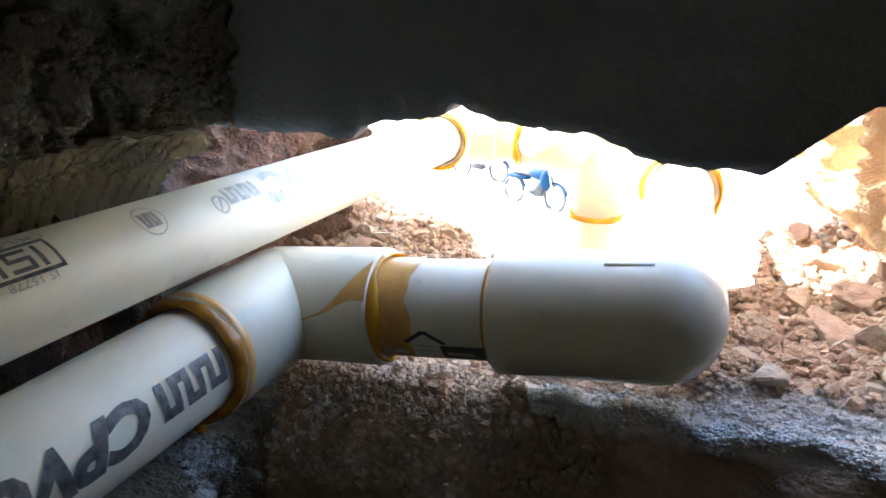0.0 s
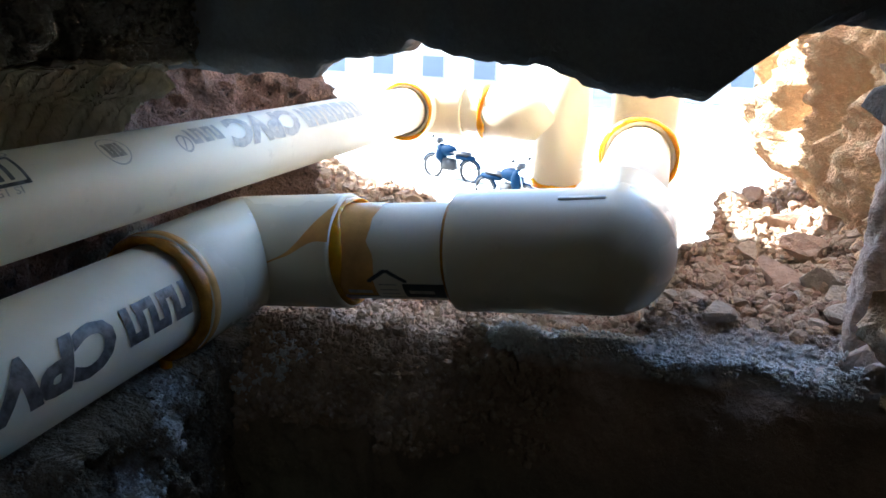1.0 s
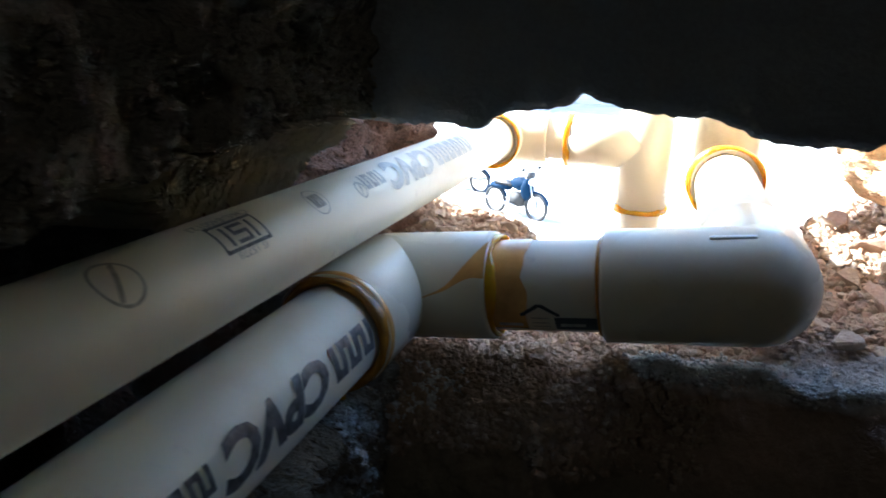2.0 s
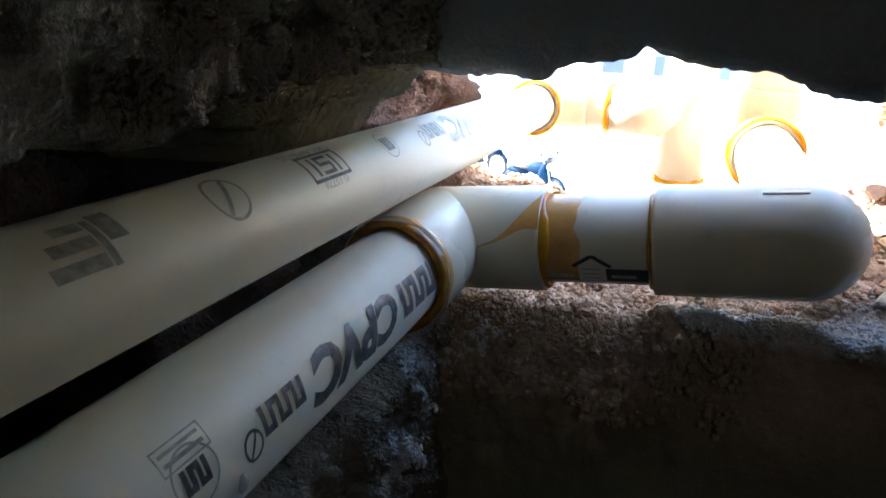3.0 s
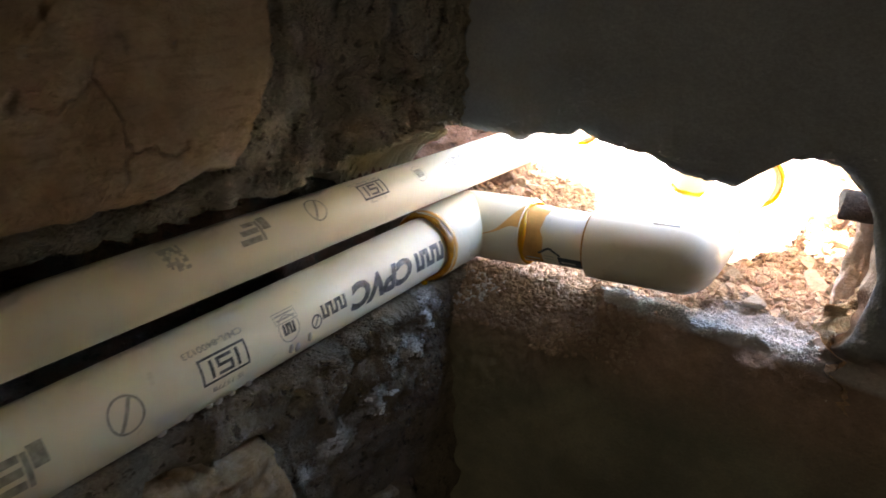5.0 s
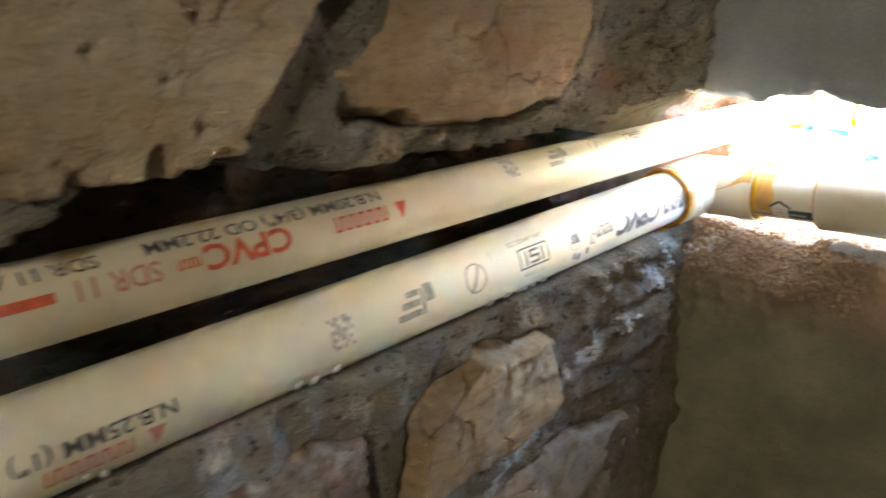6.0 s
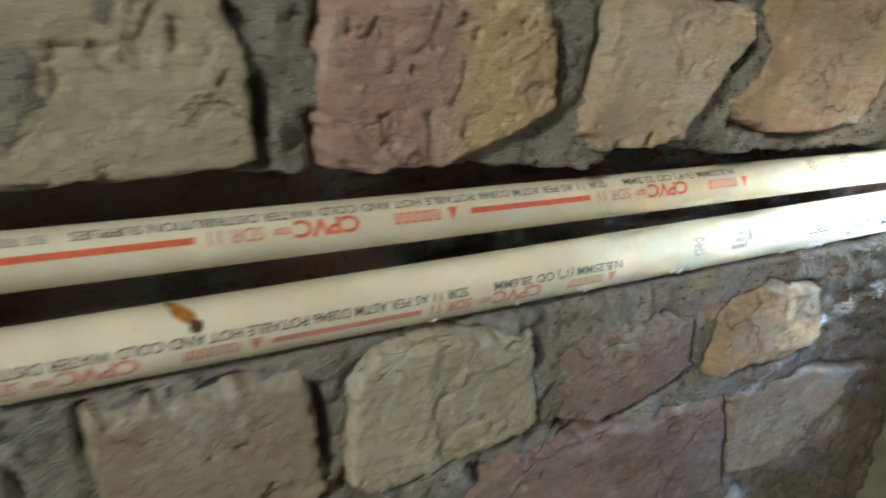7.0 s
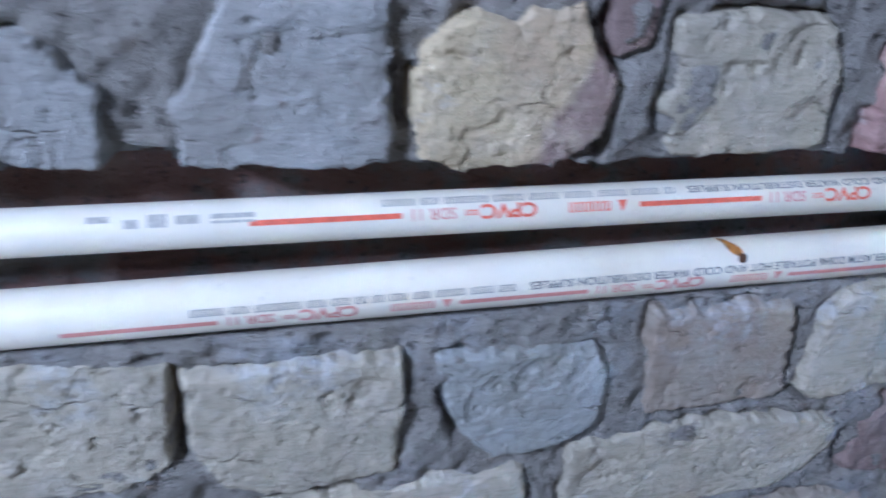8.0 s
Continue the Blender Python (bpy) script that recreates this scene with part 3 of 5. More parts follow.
# joints that have lost their mortar: ends of the gap along y and z, half width, depth
for ya, za, yb, zb, wide, deep in ((-0.632, 0.099, -0.634, 0.076, 0.0030, 0.022), (-0.607, 0.101, -0.607, 0.086, 0.0022, 0.018), (-0.511, 0.104, -0.508, 0.085, 0.0018, 0.014), (-0.488, -0.036, -0.484, -0.076, 0.0022, 0.020), (-0.728, -0.045, -0.735, -0.095, 0.0032, 0.022), (-0.843, -0.035, -0.848, -0.092, 0.0030, 0.022), (-0.705, -0.062, -0.696, -0.098, 0.0030, 0.020), (-0.402, -0.108, -0.378, -0.128, 0.0022, 0.018), (-0.421, -0.142, -0.420, -0.170, 0.0022, 0.020), (-0.376, 0.114, -0.376, 0.092, 0.0022, 0.014), (-0.263, 0.105, -0.250, 0.116, 0.0030, 0.016), (-0.258, 0.076, -0.184, 0.066, 0.0016, 0.016), (-0.120, -0.088, -0.168, -0.097, 0.0034, 0.020), (-0.199, -0.120, -0.190, -0.180, 0.0022, 0.018), (-0.342, -0.098, -0.290, -0.102, 0.0020, 0.018)):
    k = np.clip(((gy - ya) * (yb - ya) + (gz - za) * (zb - za)) / ((yb - ya) ** 2 + (zb - za) ** 2), 0, 1)
    far = np.hypot(gy - ya - k * (yb - ya), gz - za - k * (zb - za)) + 0.0010 * fbm(pt, 0.008, 2, 27)
    face_x -= deep * smooth(wide * 1.5, wide * 0.6, far)
# coarse lumpy mortar near the corner, above the pipe
lumps = smooth(-0.16, -0.05, gy) * smooth(0.14, 0.06, np.abs(gz - 0.03))
face_x += lumps * (0.001 + 0.0085 * np.abs(fbm(pt, 0.013, 3, 41, 0.6)) + 0.003 * fbm(pt, 0.006, 3, 43, 0.6)) * (1 - 0.6 * smooth(-0.05, -0.01, gy))
face_x -= 0.009 * smooth(-0.13, -0.005, gy) * smooth(0.04, 0.06, gz) * smooth(0.16, 0.10, gz)
face_x += 0.012 * smooth(-0.10, 0.0, gy) * smooth(-0.03, -0.14, gz)
deep_x = -0.058 + 0.012 * fbm(pt, 0.035, 4, 51, 0.6) + 0.012 * np.round(fbm(pt, 0.06, 1, 61) * 1.5)
away_ = smooth(-0.36, -0.50, gy)
deep_x = deep_x * (1 - away_) + away_ * (-0.036 + 0.0035 * fbm(pt, 0.03, 4, 53, 0.6) + 0.003 * np.round(fbm(pt, 0.07, 1, 61) * 1.5))
inside = smooth(-0.0022, 0.0022, chase_top(gy) - gz) * smooth(-0.0022, 0.0022, gz - chase_floor(gy))
gx = face_x * (1 - inside) + deep_x * inside
# past the end wall the masonry is broken back to rough brick
past = smooth(0.030, 0.045, gy)
gx = gx * (1 - past) + past * (-0.051 + 0.009 * fbm(pt, 0.03, 3, 71) - 0.007 * np.abs(fbm(pt, 0.010, 3, 73, 0.6)) + 0.003 + 0.005 * np.round(fbm(pt, 0.022, 2, 81) * 2))
# and ends at the outer face of the house
gx -= 0.075 * smooth(0.146, 0.176, gy + 0.010 * fbm(pt, 0.02, 3, 83))
verts = np.stack([gx, gy, gz], -1).reshape(-1, 3)
# mortar packed under the upper lip near the corner, combed into ribs by a trowel
cy_, cs = np.arange(-0.1045, 0.010, 0.00033), np.linspace(-0.12, 1.15, 44)
by, bs = np.meshgrid(cy_, cs, indexing="ij")
pt = np.stack([by, bs * 0.025, by * 0], -1)
turn = by + 0.006 * np.maximum(bs, 0) * smooth(0.02, -0.07, by) + 0.0010 * fbm(pt, 0.012, 2, 57)
saw = (turn / 0.0050) % 1.0
ribs = smooth(0.0, 0.25, saw) * (1 - np.maximum(saw - 0.25, 0) / 0.75) ** 2
depth_ = 0.0120 * (ribs - 0.35) * smooth(-0.05, 0.3, bs) * (0.85 + 0.25 * fbm(pt, 0.02, 2, 58)) + 0.0012 * fbm(pt, 0.012, 3, 59) + 0.0007 * fbm(pt, 0.003, 2, 60)
end_ = smooth(-0.0960, -0.1030, by - 0.030 * np.maximum(bs, 0) + 0.004 * fbm(pt, 0.009, 3, 62))
torn = smooth(-0.008, 0.002, by + 0.012 * fbm(pt, 0.012, 3, 63))
hang = np.maximum(bs, 0)
cx_ = -0.003 + 0.02 * np.minimum(bs, 0) - 0.027 * hang ** 0.7 + 0.5 * depth_ - 0.045 * end_ - 0.018 * torn
cz_ = chase_top(by) + 0.0012 - 0.010 * hang ** 1.3 - 0.008 * np.maximum(hang - 0.75, 0) / 0.4 - 0.7 * depth_
mesh_object("combed_mortar", np.stack([cx_, by, cz_], -1).reshape(-1, 3), grid_faces(len(cy_), len(cs)), M_COMB, wall_west, "mortar combed into fine ribs under the lip")
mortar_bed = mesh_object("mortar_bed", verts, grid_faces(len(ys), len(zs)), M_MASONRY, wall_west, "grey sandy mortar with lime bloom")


def brick_mesh(corners, material, proud, seed, label, notches, tilt):
    """One old brick: chipped outline between its corners, flat flaking face."""
    ya, yb = min(c[0] for c in corners), max(c[0] for c in corners)
    za, zb = min(c[1] for c in corners), max(c[1] for c in corners)
    u, v = np.meshgrid(np.arange(ya - 0.006, yb + 0.0065, 0.0011), np.arange(za - 0.006, zb + 0.0065, 0.0011), indexing="ij")
    p3 = np.stack([u, v, u * 0 + seed * 1.37], -1)
    d = outside(u, v, corners)
    d = d + 0.0016 * fbm(p3, 0.024, 2, seed) + 0.0015 * fbm(p3, 0.007, 3, seed + 9, 0.6)
    worn = 0.5 + 1.1 * np.maximum(fbm(p3, 0.03, 2, seed + 13), 0)
    face = proud + 0.0007 * fbm(p3, 0.04, 2, seed + 3) + 0.0005 * fbm(p3, 0.008, 4, seed + 5, 0.6) + tilt * (v - (za + zb) / 2)
    flake = fbm(p3, 0.030, 3, seed + 7)
    face -= 0.0009 * smooth(0.20, 0.23, flake) + 0.0013 * smooth(0.48, 0.51, flake)
    face -= 0.0018 * smooth(0.90, 1.05, fbm(p3, 0.009, 3, seed + 11, 0.65))
    face -= 0.0016 * worn * np.exp(np.minimum(d, 0) / 0.0014)
    for k in range(notches):
        nu = ya + 0.07 * (k + 0.15) / notches + 0.003 * math.sin(7 * k + seed)
        d = np.maximum(d, 0.0062 - 0.0018 * (k % 2) - np.hypot((u - nu) * (1.1 + 0.4 * (k % 3)), (v - za + 0.001) * 0.55))
    lift = np.maximum(face - 5.0 * np.maximum(d, 0), -0.03)
    return mesh_object("brick", np.stack([lift, u, v], -1).reshape(-1, 3), grid_faces(*u.shape), material, wall_west, label)


for spec in COURSES:
    brick_mesh(*spec)

# ---- the end wall with the broken hole ----
def hole_top(x):
    # a small peak over the pipes, a hanging tongue, then a higher arch at the far side
    at = (-0.05, 0.015, 0.0255, 0.029, 0.036, 0.046, 0.0495, 0.053, 0.0575, 0.063, 0.075, 0.085, 0.094, 0.104, 0.121, 0.125, 0.1295, 0.135, 0.142, 0.149, 0.156, 0.162, 0.168)
    up = (0.0580, 0.0575, 0.0572, 0.0602, 0.0623, 0.0638, 0.0648, 0.0675, 0.0658, 0.0642, 0.0637, 0.0623, 0.0590, 0.0566, 0.0578, 0.0620, 0.0678, 0.0704, 0.0728, 0.0738, 0.0724, 0.0690, 0.0640)
    return np.interp(x, at, up) + 0.0007 * vnoise(np.stack([x * 190, x * 0, x * 0], -1), 3) + 0.0005 * vnoise(np.stack([x * 520, x * 0, x * 0], -1), 7)


def hole_floor(x):
    z = -0.0230 + 0.0112 * smooth(0.050, 0.080, x)
    return z + 0.0010 * vnoise(np.stack([x * 240, x * 0, x * 0 + 5], -1), 4)


def shoulder(x):
    """How far the broken lower lip falls back into the hole."""
    return 0.0135 + 0.0130 * smooth(0.085, 0.055, x) * smooth(-0.035, -0.005, x)


X_LEFT, X_RIGHT = -0.046, 0.167
n_top, n_side, n_low, n_left = 300, 40, 300, 30
xa = np.linspace(X_LEFT, X_RIGHT, n_top)
xb = np.linspace(X_RIGHT, X_LEFT, n_low)
zr = np.linspace(float(hole_top(np.array([X_RIGHT]))[0]), float(hole_floor(np.array([X_RIGHT]))[0]), n_side + 2)[1:-1]
zl = np.linspace(float(hole_floor(np.array([X_LEFT]))[0]), float(hole_top(np.array([X_LEFT]))[0]), n_left + 2)[1:-1]
bow = 0.012 * np.sin(np.linspace(0, math.pi, n_side)) + 0.002 * vnoise(np.stack([zr * 120, zr * 0, zr * 0], -1), 12)
ring = np.concatenate([np.stack([xa, hole_top(xa)], -1), np.stack([X_RIGHT + bow, zr], -1), np.stack([xb, hole_floor(xb)], -1), np.stack([zl * 0 + X_LEFT, zl], -1)])
n_ring = len(ring)
centre = np.array([0.07, 0.02])
away = ring - centre
# beyond the ragged edge the wall is even
span = np.arange(-14, 15)
even = np.mean([np.roll(ring, int(k), axis=0) for k in span], axis=0) - centre
reach = np.maximum(np.abs(even[:, 0] / np.where(even[:, 0] > 0, 2.53, 0.15)), np.abs(even[:, 1] / np.where(even[:, 1] > 0, 2.28, 0.92)))
outer = centre + even / reach[:, None]
levels = np.linspace(0, 1, 130) ** 3.2
rows = []
for q in levels:
    near_ = math.exp(-q / 0.004)
    xz = (ring * near_ + (even + centre) * (1 - near_)) * (1 - q) + outer * q
    p = np.stack([xz[:, 0], np.zeros(n_ring), xz[:, 1]], -1)
    d = np.linalg.norm(xz - ring, axis=1)
    rim = np.exp(-d / 0.02)
    low = smooth(0.01, -0.01, xz[:, 1])
    y = 0.0012 * fbm(p, 0.06, 3, 91) + rim * (0.0018 + 0.0030 * low) * fbm(p, 0.012, 3, 95) + 0.004 * np.exp(-d / 0.003)
    # from the lip a crumbling shoulder slopes down into the room; the wall stands forward below it
    brown = smooth(0.090, 0.055, xz[:, 0] + 0.010 * fbm(p, 0.02, 2, 93))
    slope = brown * (1 - np.exp(-np.maximum(d, 0) / 0.011)) + (1 - brown) * (0.7 * smooth(0.020, 0.16, d) - 0.12 * smooth(0.0, 0.003, d) * smooth(0.024, 0.010, d))
    y = y + low * (shoulder(xz[:, 0]) - (shoulder(xz[:, 0]) + 0.002 * brown) * slope)
    y = y + low * brown * np.exp(-d / 0.026) * (0.0060 * fbm(p, 0.013, 3, 97, 0.6) - 0.0042 * np.abs(fbm(p, 0.0065, 3, 98, 0.6)))
    crust = low * np.exp(-d / 0.030) * smooth(0.13, 0.07, xz[:, 0])
    y = y - crust * (0.0045 * np.abs(fbm(p, 0.007, 4, 101, 0.65)) + 0.0016 * fbm(p, 0.003, 2, 103))
    rows.append(np.stack([xz[:, 0], y, xz[:, 1]], -1))
front = rows[0].copy()
low = smooth(0.01, -0.01, ring[:, 1])
for k in range(1, 13):
    s = k / 13
    flat = front * (1 - s)
    flat[:, 0], flat[:, 1], flat[:, 2] = ring[:, 0], front[:, 1] * (1 - s) + (0.006 + low * shoulder(ring[:, 0])) * s, ring[:, 1]
    swell = low * math.sin(math.pi * s) ** 0.5
    flat[:, 2] += swell * (0.0030 * np.abs(fbm(flat, 0.008, 4, 161, 0.65)) + 0.0012 * fbm(flat, 0.003, 2, 163) - 0.0004)
    rows.insert(0, flat)
for depth, grow in ((0.006, 0.0), (0.0085, 0.0004), (0.011, 0.0008), (0.0135, 0.0012), (0.016, 0.002)):
    side = away / np.linalg.norm(away, axis=1)[:, None]
    p = np.stack([ring[:, 0], depth + low * shoulder(ring[:, 0]), ring[:, 1]], -1)
    xz = ring + side * (grow + (0.0025 + 0.004 * (ring[:, 0] > 0.165))[:, None] * fbm(p, 0.022, 3, 99)[:, None] * (depth > 0.01))
    rows.insert(0, np.stack([xz[:, 0], p[:, 1], xz[:, 1]], -1))
grid = np.stack(rows, 1)
wall_north = tagged(mesh_object("wall_north", grid.reshape(-1, 3), grid_faces(n_ring, len(rows), True), M_PLASTER), "damp cement-plastered wall with a ragged hole for pipes", "wall", kind="structure")

# outer skin of that wall, round the same hole, so that the wall is thick
rows = []
for q in (0, 0.02, 0.08, 0.3, 1.0):
    xz = (centre + away * 1.22) * (1 - q) + outer * q
    rows.append(np.stack([xz[:, 0], 0.0185 + 0.001 * (q == 0) + 0.016 * smooth(0.002, -0.012, xz[:, 1]), xz[:, 1]], -1))
grid = np.stack(rows, 1)
tagged(mesh_object("wall_outer_skin", grid.reshape(-1, 3), grid_faces(n_ring, len(rows), True), M_JAMB), "bare outer face of the house wall", "wall", kind="structure")

# ---- the bed of the hole ----
def bed_end(x):
    """How far out the rubble reaches: broken away round the outgoing pipe."""
    at = (-0.08, -0.03, 0.0, 0.024, 0.042, 0.110, 0.135, 0.139, 0.143, 0.150, 0.160)
    return np.interp(x, at, (0.196, 0.190, 0.172, 0.147, 0.135, 0.127, 0.130, 0.166, 0.202, 0.232, 0.250))


lx = np.arange(-0.075, 0.30, 0.0022)
ly = np.concatenate([np.arange(0.0052, 0.10, 0.0016), np.arange(0.10, 0.272, 0.0028)])
ax_, ay_ = np.meshgrid(lx, ly, indexing="ij")
pt = np.stack([ax_, ay_, ax_ * 0], -1)
gz = -0.0175 + 0.006 * smooth(0.105, 0.135, ax_) + 0.005 * smooth(0.10, 0.16, ay_) + 0.004 * fbm(pt, 0.03, 3, 110) + 0.0030 * fbm(pt, 0.009, 3, 120)
gz += 0.004 * smooth(0.08, 0.10, ax_) * smooth(0.05, 0.0, ay_) - 0.0085 * smooth(0.122, 0.105, ax_) * smooth(0.125, 0.10, ay_) * smooth(0.022, 0.045, ay_)
gz += 0.030 * smooth(0.162, 0.200, ax_) * smooth(0.03, 0.10, ay_) + 0.006 * smooth(0.0, -0.06, ax_)
to_lip = smooth(0.030, 0.008, ay_ - shoulder(ax_))
gz = gz * (1 - to_lip) + to_lip * (hole_floor(ax_) + 0.0006 + 0.0030 * np.abs(fbm(pt, 0.008, 3, 125)) + 0.0014 * fbm(pt, 0.004, 2, 127) - 0.004)
gz -= 0.02 * smooth(0.006, 0.002, ay_ - shoulder(ax_))
gz -= 0.05 * smooth(0.0, 0.014, ay_ - bed_end(ax_) - 0.006 * fbm(pt, 0.02, 3, 128))
tagged(mesh_object("rubble_bed", np.stack([ax_, np.maximum(ay_, shoulder(ax_) + 0.006), gz], -1).reshape(-1, 3), grid_faces(len(lx), len(ly)), M_LEDGE), "red soil and white cement spill in the wall hole", "rubble", kind="structure")


def bed_height(x, y):
    i, j = int(np.clip(np.searchsorted(lx, x), 0, len(lx) - 1)), int(np.clip(np.searchsorted(ly, y), 0, len(ly) - 1))
    return float(gz[i, j])


# ---- crumbling masonry at the far side of the hole ----
ky = np.arange(0.012, 0.262, 0.0014)
kz = np.arange(-0.03, 0.10, 0.0014)
by, bz = np.meshgrid(ky, kz, indexing="ij")
pt = np.stack([by * 0 + 0.2, by, bz], -1)
bx = 0.184 - 0.034 * smooth(0.10, 0.165, by) * smooth(-0.002, 0.034, bz) + 0.030 * smooth(0.18, 0.23, by) + 0.012 * smooth(0.03, 0.07, by) * smooth(0.12, 0.08, by) * smooth(0.0, 0.03, bz)
sheets = np.stack([by * 0 + 0.2, by * 1.5 + 0.4 * bz, bz * 0.55], -1)
crag = fbm(sheets, 0.026, 4, 131, 0.55)
bx = bx - 0.006 * smooth(0.04, 0.01, by) + 0.009 * fbm(pt, 0.05, 3, 130) + 0.016 * (np.abs(crag) - 0.3) + 0.006 * np.round(2.2 * fbm(pt, 0.028, 2, 145)) / 2.2 + 0.0034 * fbm(pt, 0.007, 4, 149, 0.65)
tagged(mesh_object("broken_masonry", np.stack([bx, by, bz], -1).reshape(-1, 3), grid_faces(len(ky), len(kz)), M_JAMB), "crumbling yellow-red masonry beside the hole", "masonry", kind="structure")


# ---- stones and gravel ----
def stone_mesh(seed, detail=2, flat=0.7):
    bm = bmesh.new()
    bmesh.ops.create_icosphere(bm, subdivisions=detail, radius=1.0)
    co = np.array([v.co for v in bm.verts])
    co = co * (1 + 0.32 * fbm(co + seed * 7.1, 1.3, 2, seed) + 0.10 * fbm(co + seed, 0.45, 2, seed + 2))[:, None]
    cutter = np.random.RandomState(seed * 13)
    for k in range(11):
        n = cutter.normal(size=3)
        n /= np.linalg.norm(n)
        over = np.maximum(co @ n - cutter.uniform(0.42, 0.78), 0)
        co = co - over[:, None] * n
    co = co + 0.03 * fbm(co + seed, 0.3, 2, seed + 4)[:, None]
    co[:, 2] *= flat
    for v, c in zip(bm.verts, co):
        v.co = c
    return bm


rng = random.Random(4)
STONE_LOOKS = ((M_STONE_TAN, "tan rubble stone on red soil"), (M_STONE_RED, "reddish brick chip on red soil"), (M_STONE_GREY, "grey cement crumb on red soil"))
stone_bases = []
for k in range(9):
    bm = stone_mesh(k + 1, 3, 0.72 + 0.07 * (k % 4))
    me = bpy.data.meshes.new("stone")
    bm.to_mesh(me)
    bm.free()
    me.materials.append(STONE_LOOKS[k % 3][0])
    stone_bases.append(me)


def put_stone(x, y, r, k, stretch=1.0):
    ob = new("stone", stone_bases[k])
    ob.location = (x, y, bed_height(x, y) + r * 0.28)
    ob.rotation_euler = (rng.uniform(-0.4, 0.4), rng.uniform(-0.4, 0.4), rng.uniform(0, 6.28))
    ob.scale = (1.25 * r * stretch, 1.25 * r, 1.25 * r * rng.uniform(0.75, 1.0))
    tagged(ob, STONE_LOOKS[k % 3][1], "stone", "rubble stones in the wall hole")


bm = stone_mesh(31, 3, 0.75)
rim_stone = tagged(part("stone", bm, M_DARK_STONE), "dark stone stuck in the hole's broken rim", "stone")
rim_stone.location, rim_stone.scale, rim_stone.rotation_euler = (0.1655, 0.017, 0.0555), (0.0125, 0.011, 0.0085), (0.3, 0.15, 0.4)
put_stone(0.0373, 0.1300, 0.0060, 2)
put_stone(0.1310, 0.0650, 0.0052, 0)
put_stone(0.1470, 0.1860, 0.0062, 3)
put_stone(0.1560, 0.1950, 0.0070, 4)
put_stone(0.1580, 0.0960, 0.0075, 4, 1.8)
put_stone(0.1510, 0.1240, 0.0055, 0)
put_stone(0.1700, 0.0850, 0.0075, 8)
put_stone(0.1720, 0.1200, 0.0090, 1, 1.5)
put_stone(0.1640, 0.1550, 0.0085, 4, 1.5)
put_stone(-0.004, 0.160, 0.0055, 4)
for k in range(190):
    x, y = rng.uniform(0.112, 0.190), rng.uniform(0.045, 0.225)
    r, k2, st = rng.choice((0.0014, 0.0016, 0.0018, 0.0022, 0.0025, 0.003, 0.0042)), rng.randrange(9), rng.uniform(0.9, 1.5)
    if y < bed_end(x) - 0.006:
        put_stone(x, y, r, k2, st)
for k in range(70):
    x, y = rng.uniform(-0.06, 0.05), rng.uniform(0.07, 0.185)
    r, k2, st = rng.choice((0.002, 0.0025, 0.003, 0.004, 0.005)), rng.randrange(9), rng.uniform(0.9, 1.4)
    if y < bed_end(x) - 0.006:
        put_stone(x, y, r, k2, st)


def mortar_run(x, y, z0, z1, r, lean, seed):
    """Wet mortar that ran down from the rim and set: a lumpy tapering rope with a spread foot."""
    zz, tt = np.meshgrid(np.linspace(0, 1, 90), np.linspace(0, 2 * math.pi, 49)[:-1], indexing="ij")
    p = np.stack([np.cos(tt) * 0.006, np.sin(tt) * 0.006, zz * (z1 - z0) + seed], -1)
    rad = r * (0.8 + 0.8 * (1 - zz) ** 4 + 0.7 * zz ** 4) * (1 + 0.35 * fbm(p * (1, 1, 0.35), 0.007, 3, seed) + 0.25 * fbm(p, 0.012, 2, seed + 2) + 0.10 * fbm(p, 0.0025, 3, seed + 4))
    bend = 0.0040 * vnoise(np.stack([zz * 4 + seed, zz * 0, zz * 0], -1), seed)
    co = np.stack([x + lean * zz + bend + rad * np.cos(tt), y + 1.2 * rad * np.sin(tt), z0 + zz * (z1 - z0)], -1)
    faces = [(i * 48 + j, i * 48 + (j + 1) % 48, (i + 1) * 48 + (j + 1) % 48, (i + 1) * 48 + j) for i in range(89) for j in range(48)]
    return tagged(mesh_object("mortar_run", co.reshape(-1, 3), faces, M_RUN), "pinkish-grey mortar run set under the rim stone", "mortar", kind="structure")


mortar_run(0.1745, 0.0360, -0.012, 0.066, 0.0052, -0.006, 3)
mortar_run(0.1850, 0.0300, -0.010, 0.066, 0.0040, -0.008, 5)
mortar_run(0.1800, 0.0480, -0.012, 0.060, 0.0060, -0.004, 9)


def on_bed(r, near):
    while True:
        x, y = r.uniform(-0.07, 0.19), r.uniform(near, 0.24)
        if y < bed_end(x) - 0.004:
            return x, y


def on_ledge(r):
    x = r.uniform(0.03, 0.18)
    return x, shoulder(x) + r.uniform(0.010, 0.055)


def gravel(name, label, count, area, size, material, seed):
    r2 = np.random.RandomState(seed)
    src = bmesh.new()
    bmesh.ops.create_icosphere(src, subdivisions=1, radius=1.0)
    base_v = np.array([v.co for v in src.verts])
    base_f = [[v.index for v in f.verts] for f in src.faces]
    src.free()
    verts, faces = [], []
    for k in range(count):
        x, y = area(r2)
        s = size * r2.uniform(0.35, 1.0) ** 1.6
        co = base_v * (1 + 0.28 * r2.uniform(-1, 1, (len(base_v), 1))) * s * r2.uniform(0.7, 1.3, (1, 3))
        off = len(verts) * len(base_v)
        verts.append(co + np.array([x, y, bed_height(x, y) + s * 0.3]))
        faces += [[i + off for i in f] for f in base_f]
    return tagged(mesh_object(name, np.concatenate(verts), faces, material, shade=False), label, "gravel", kind="stuff")


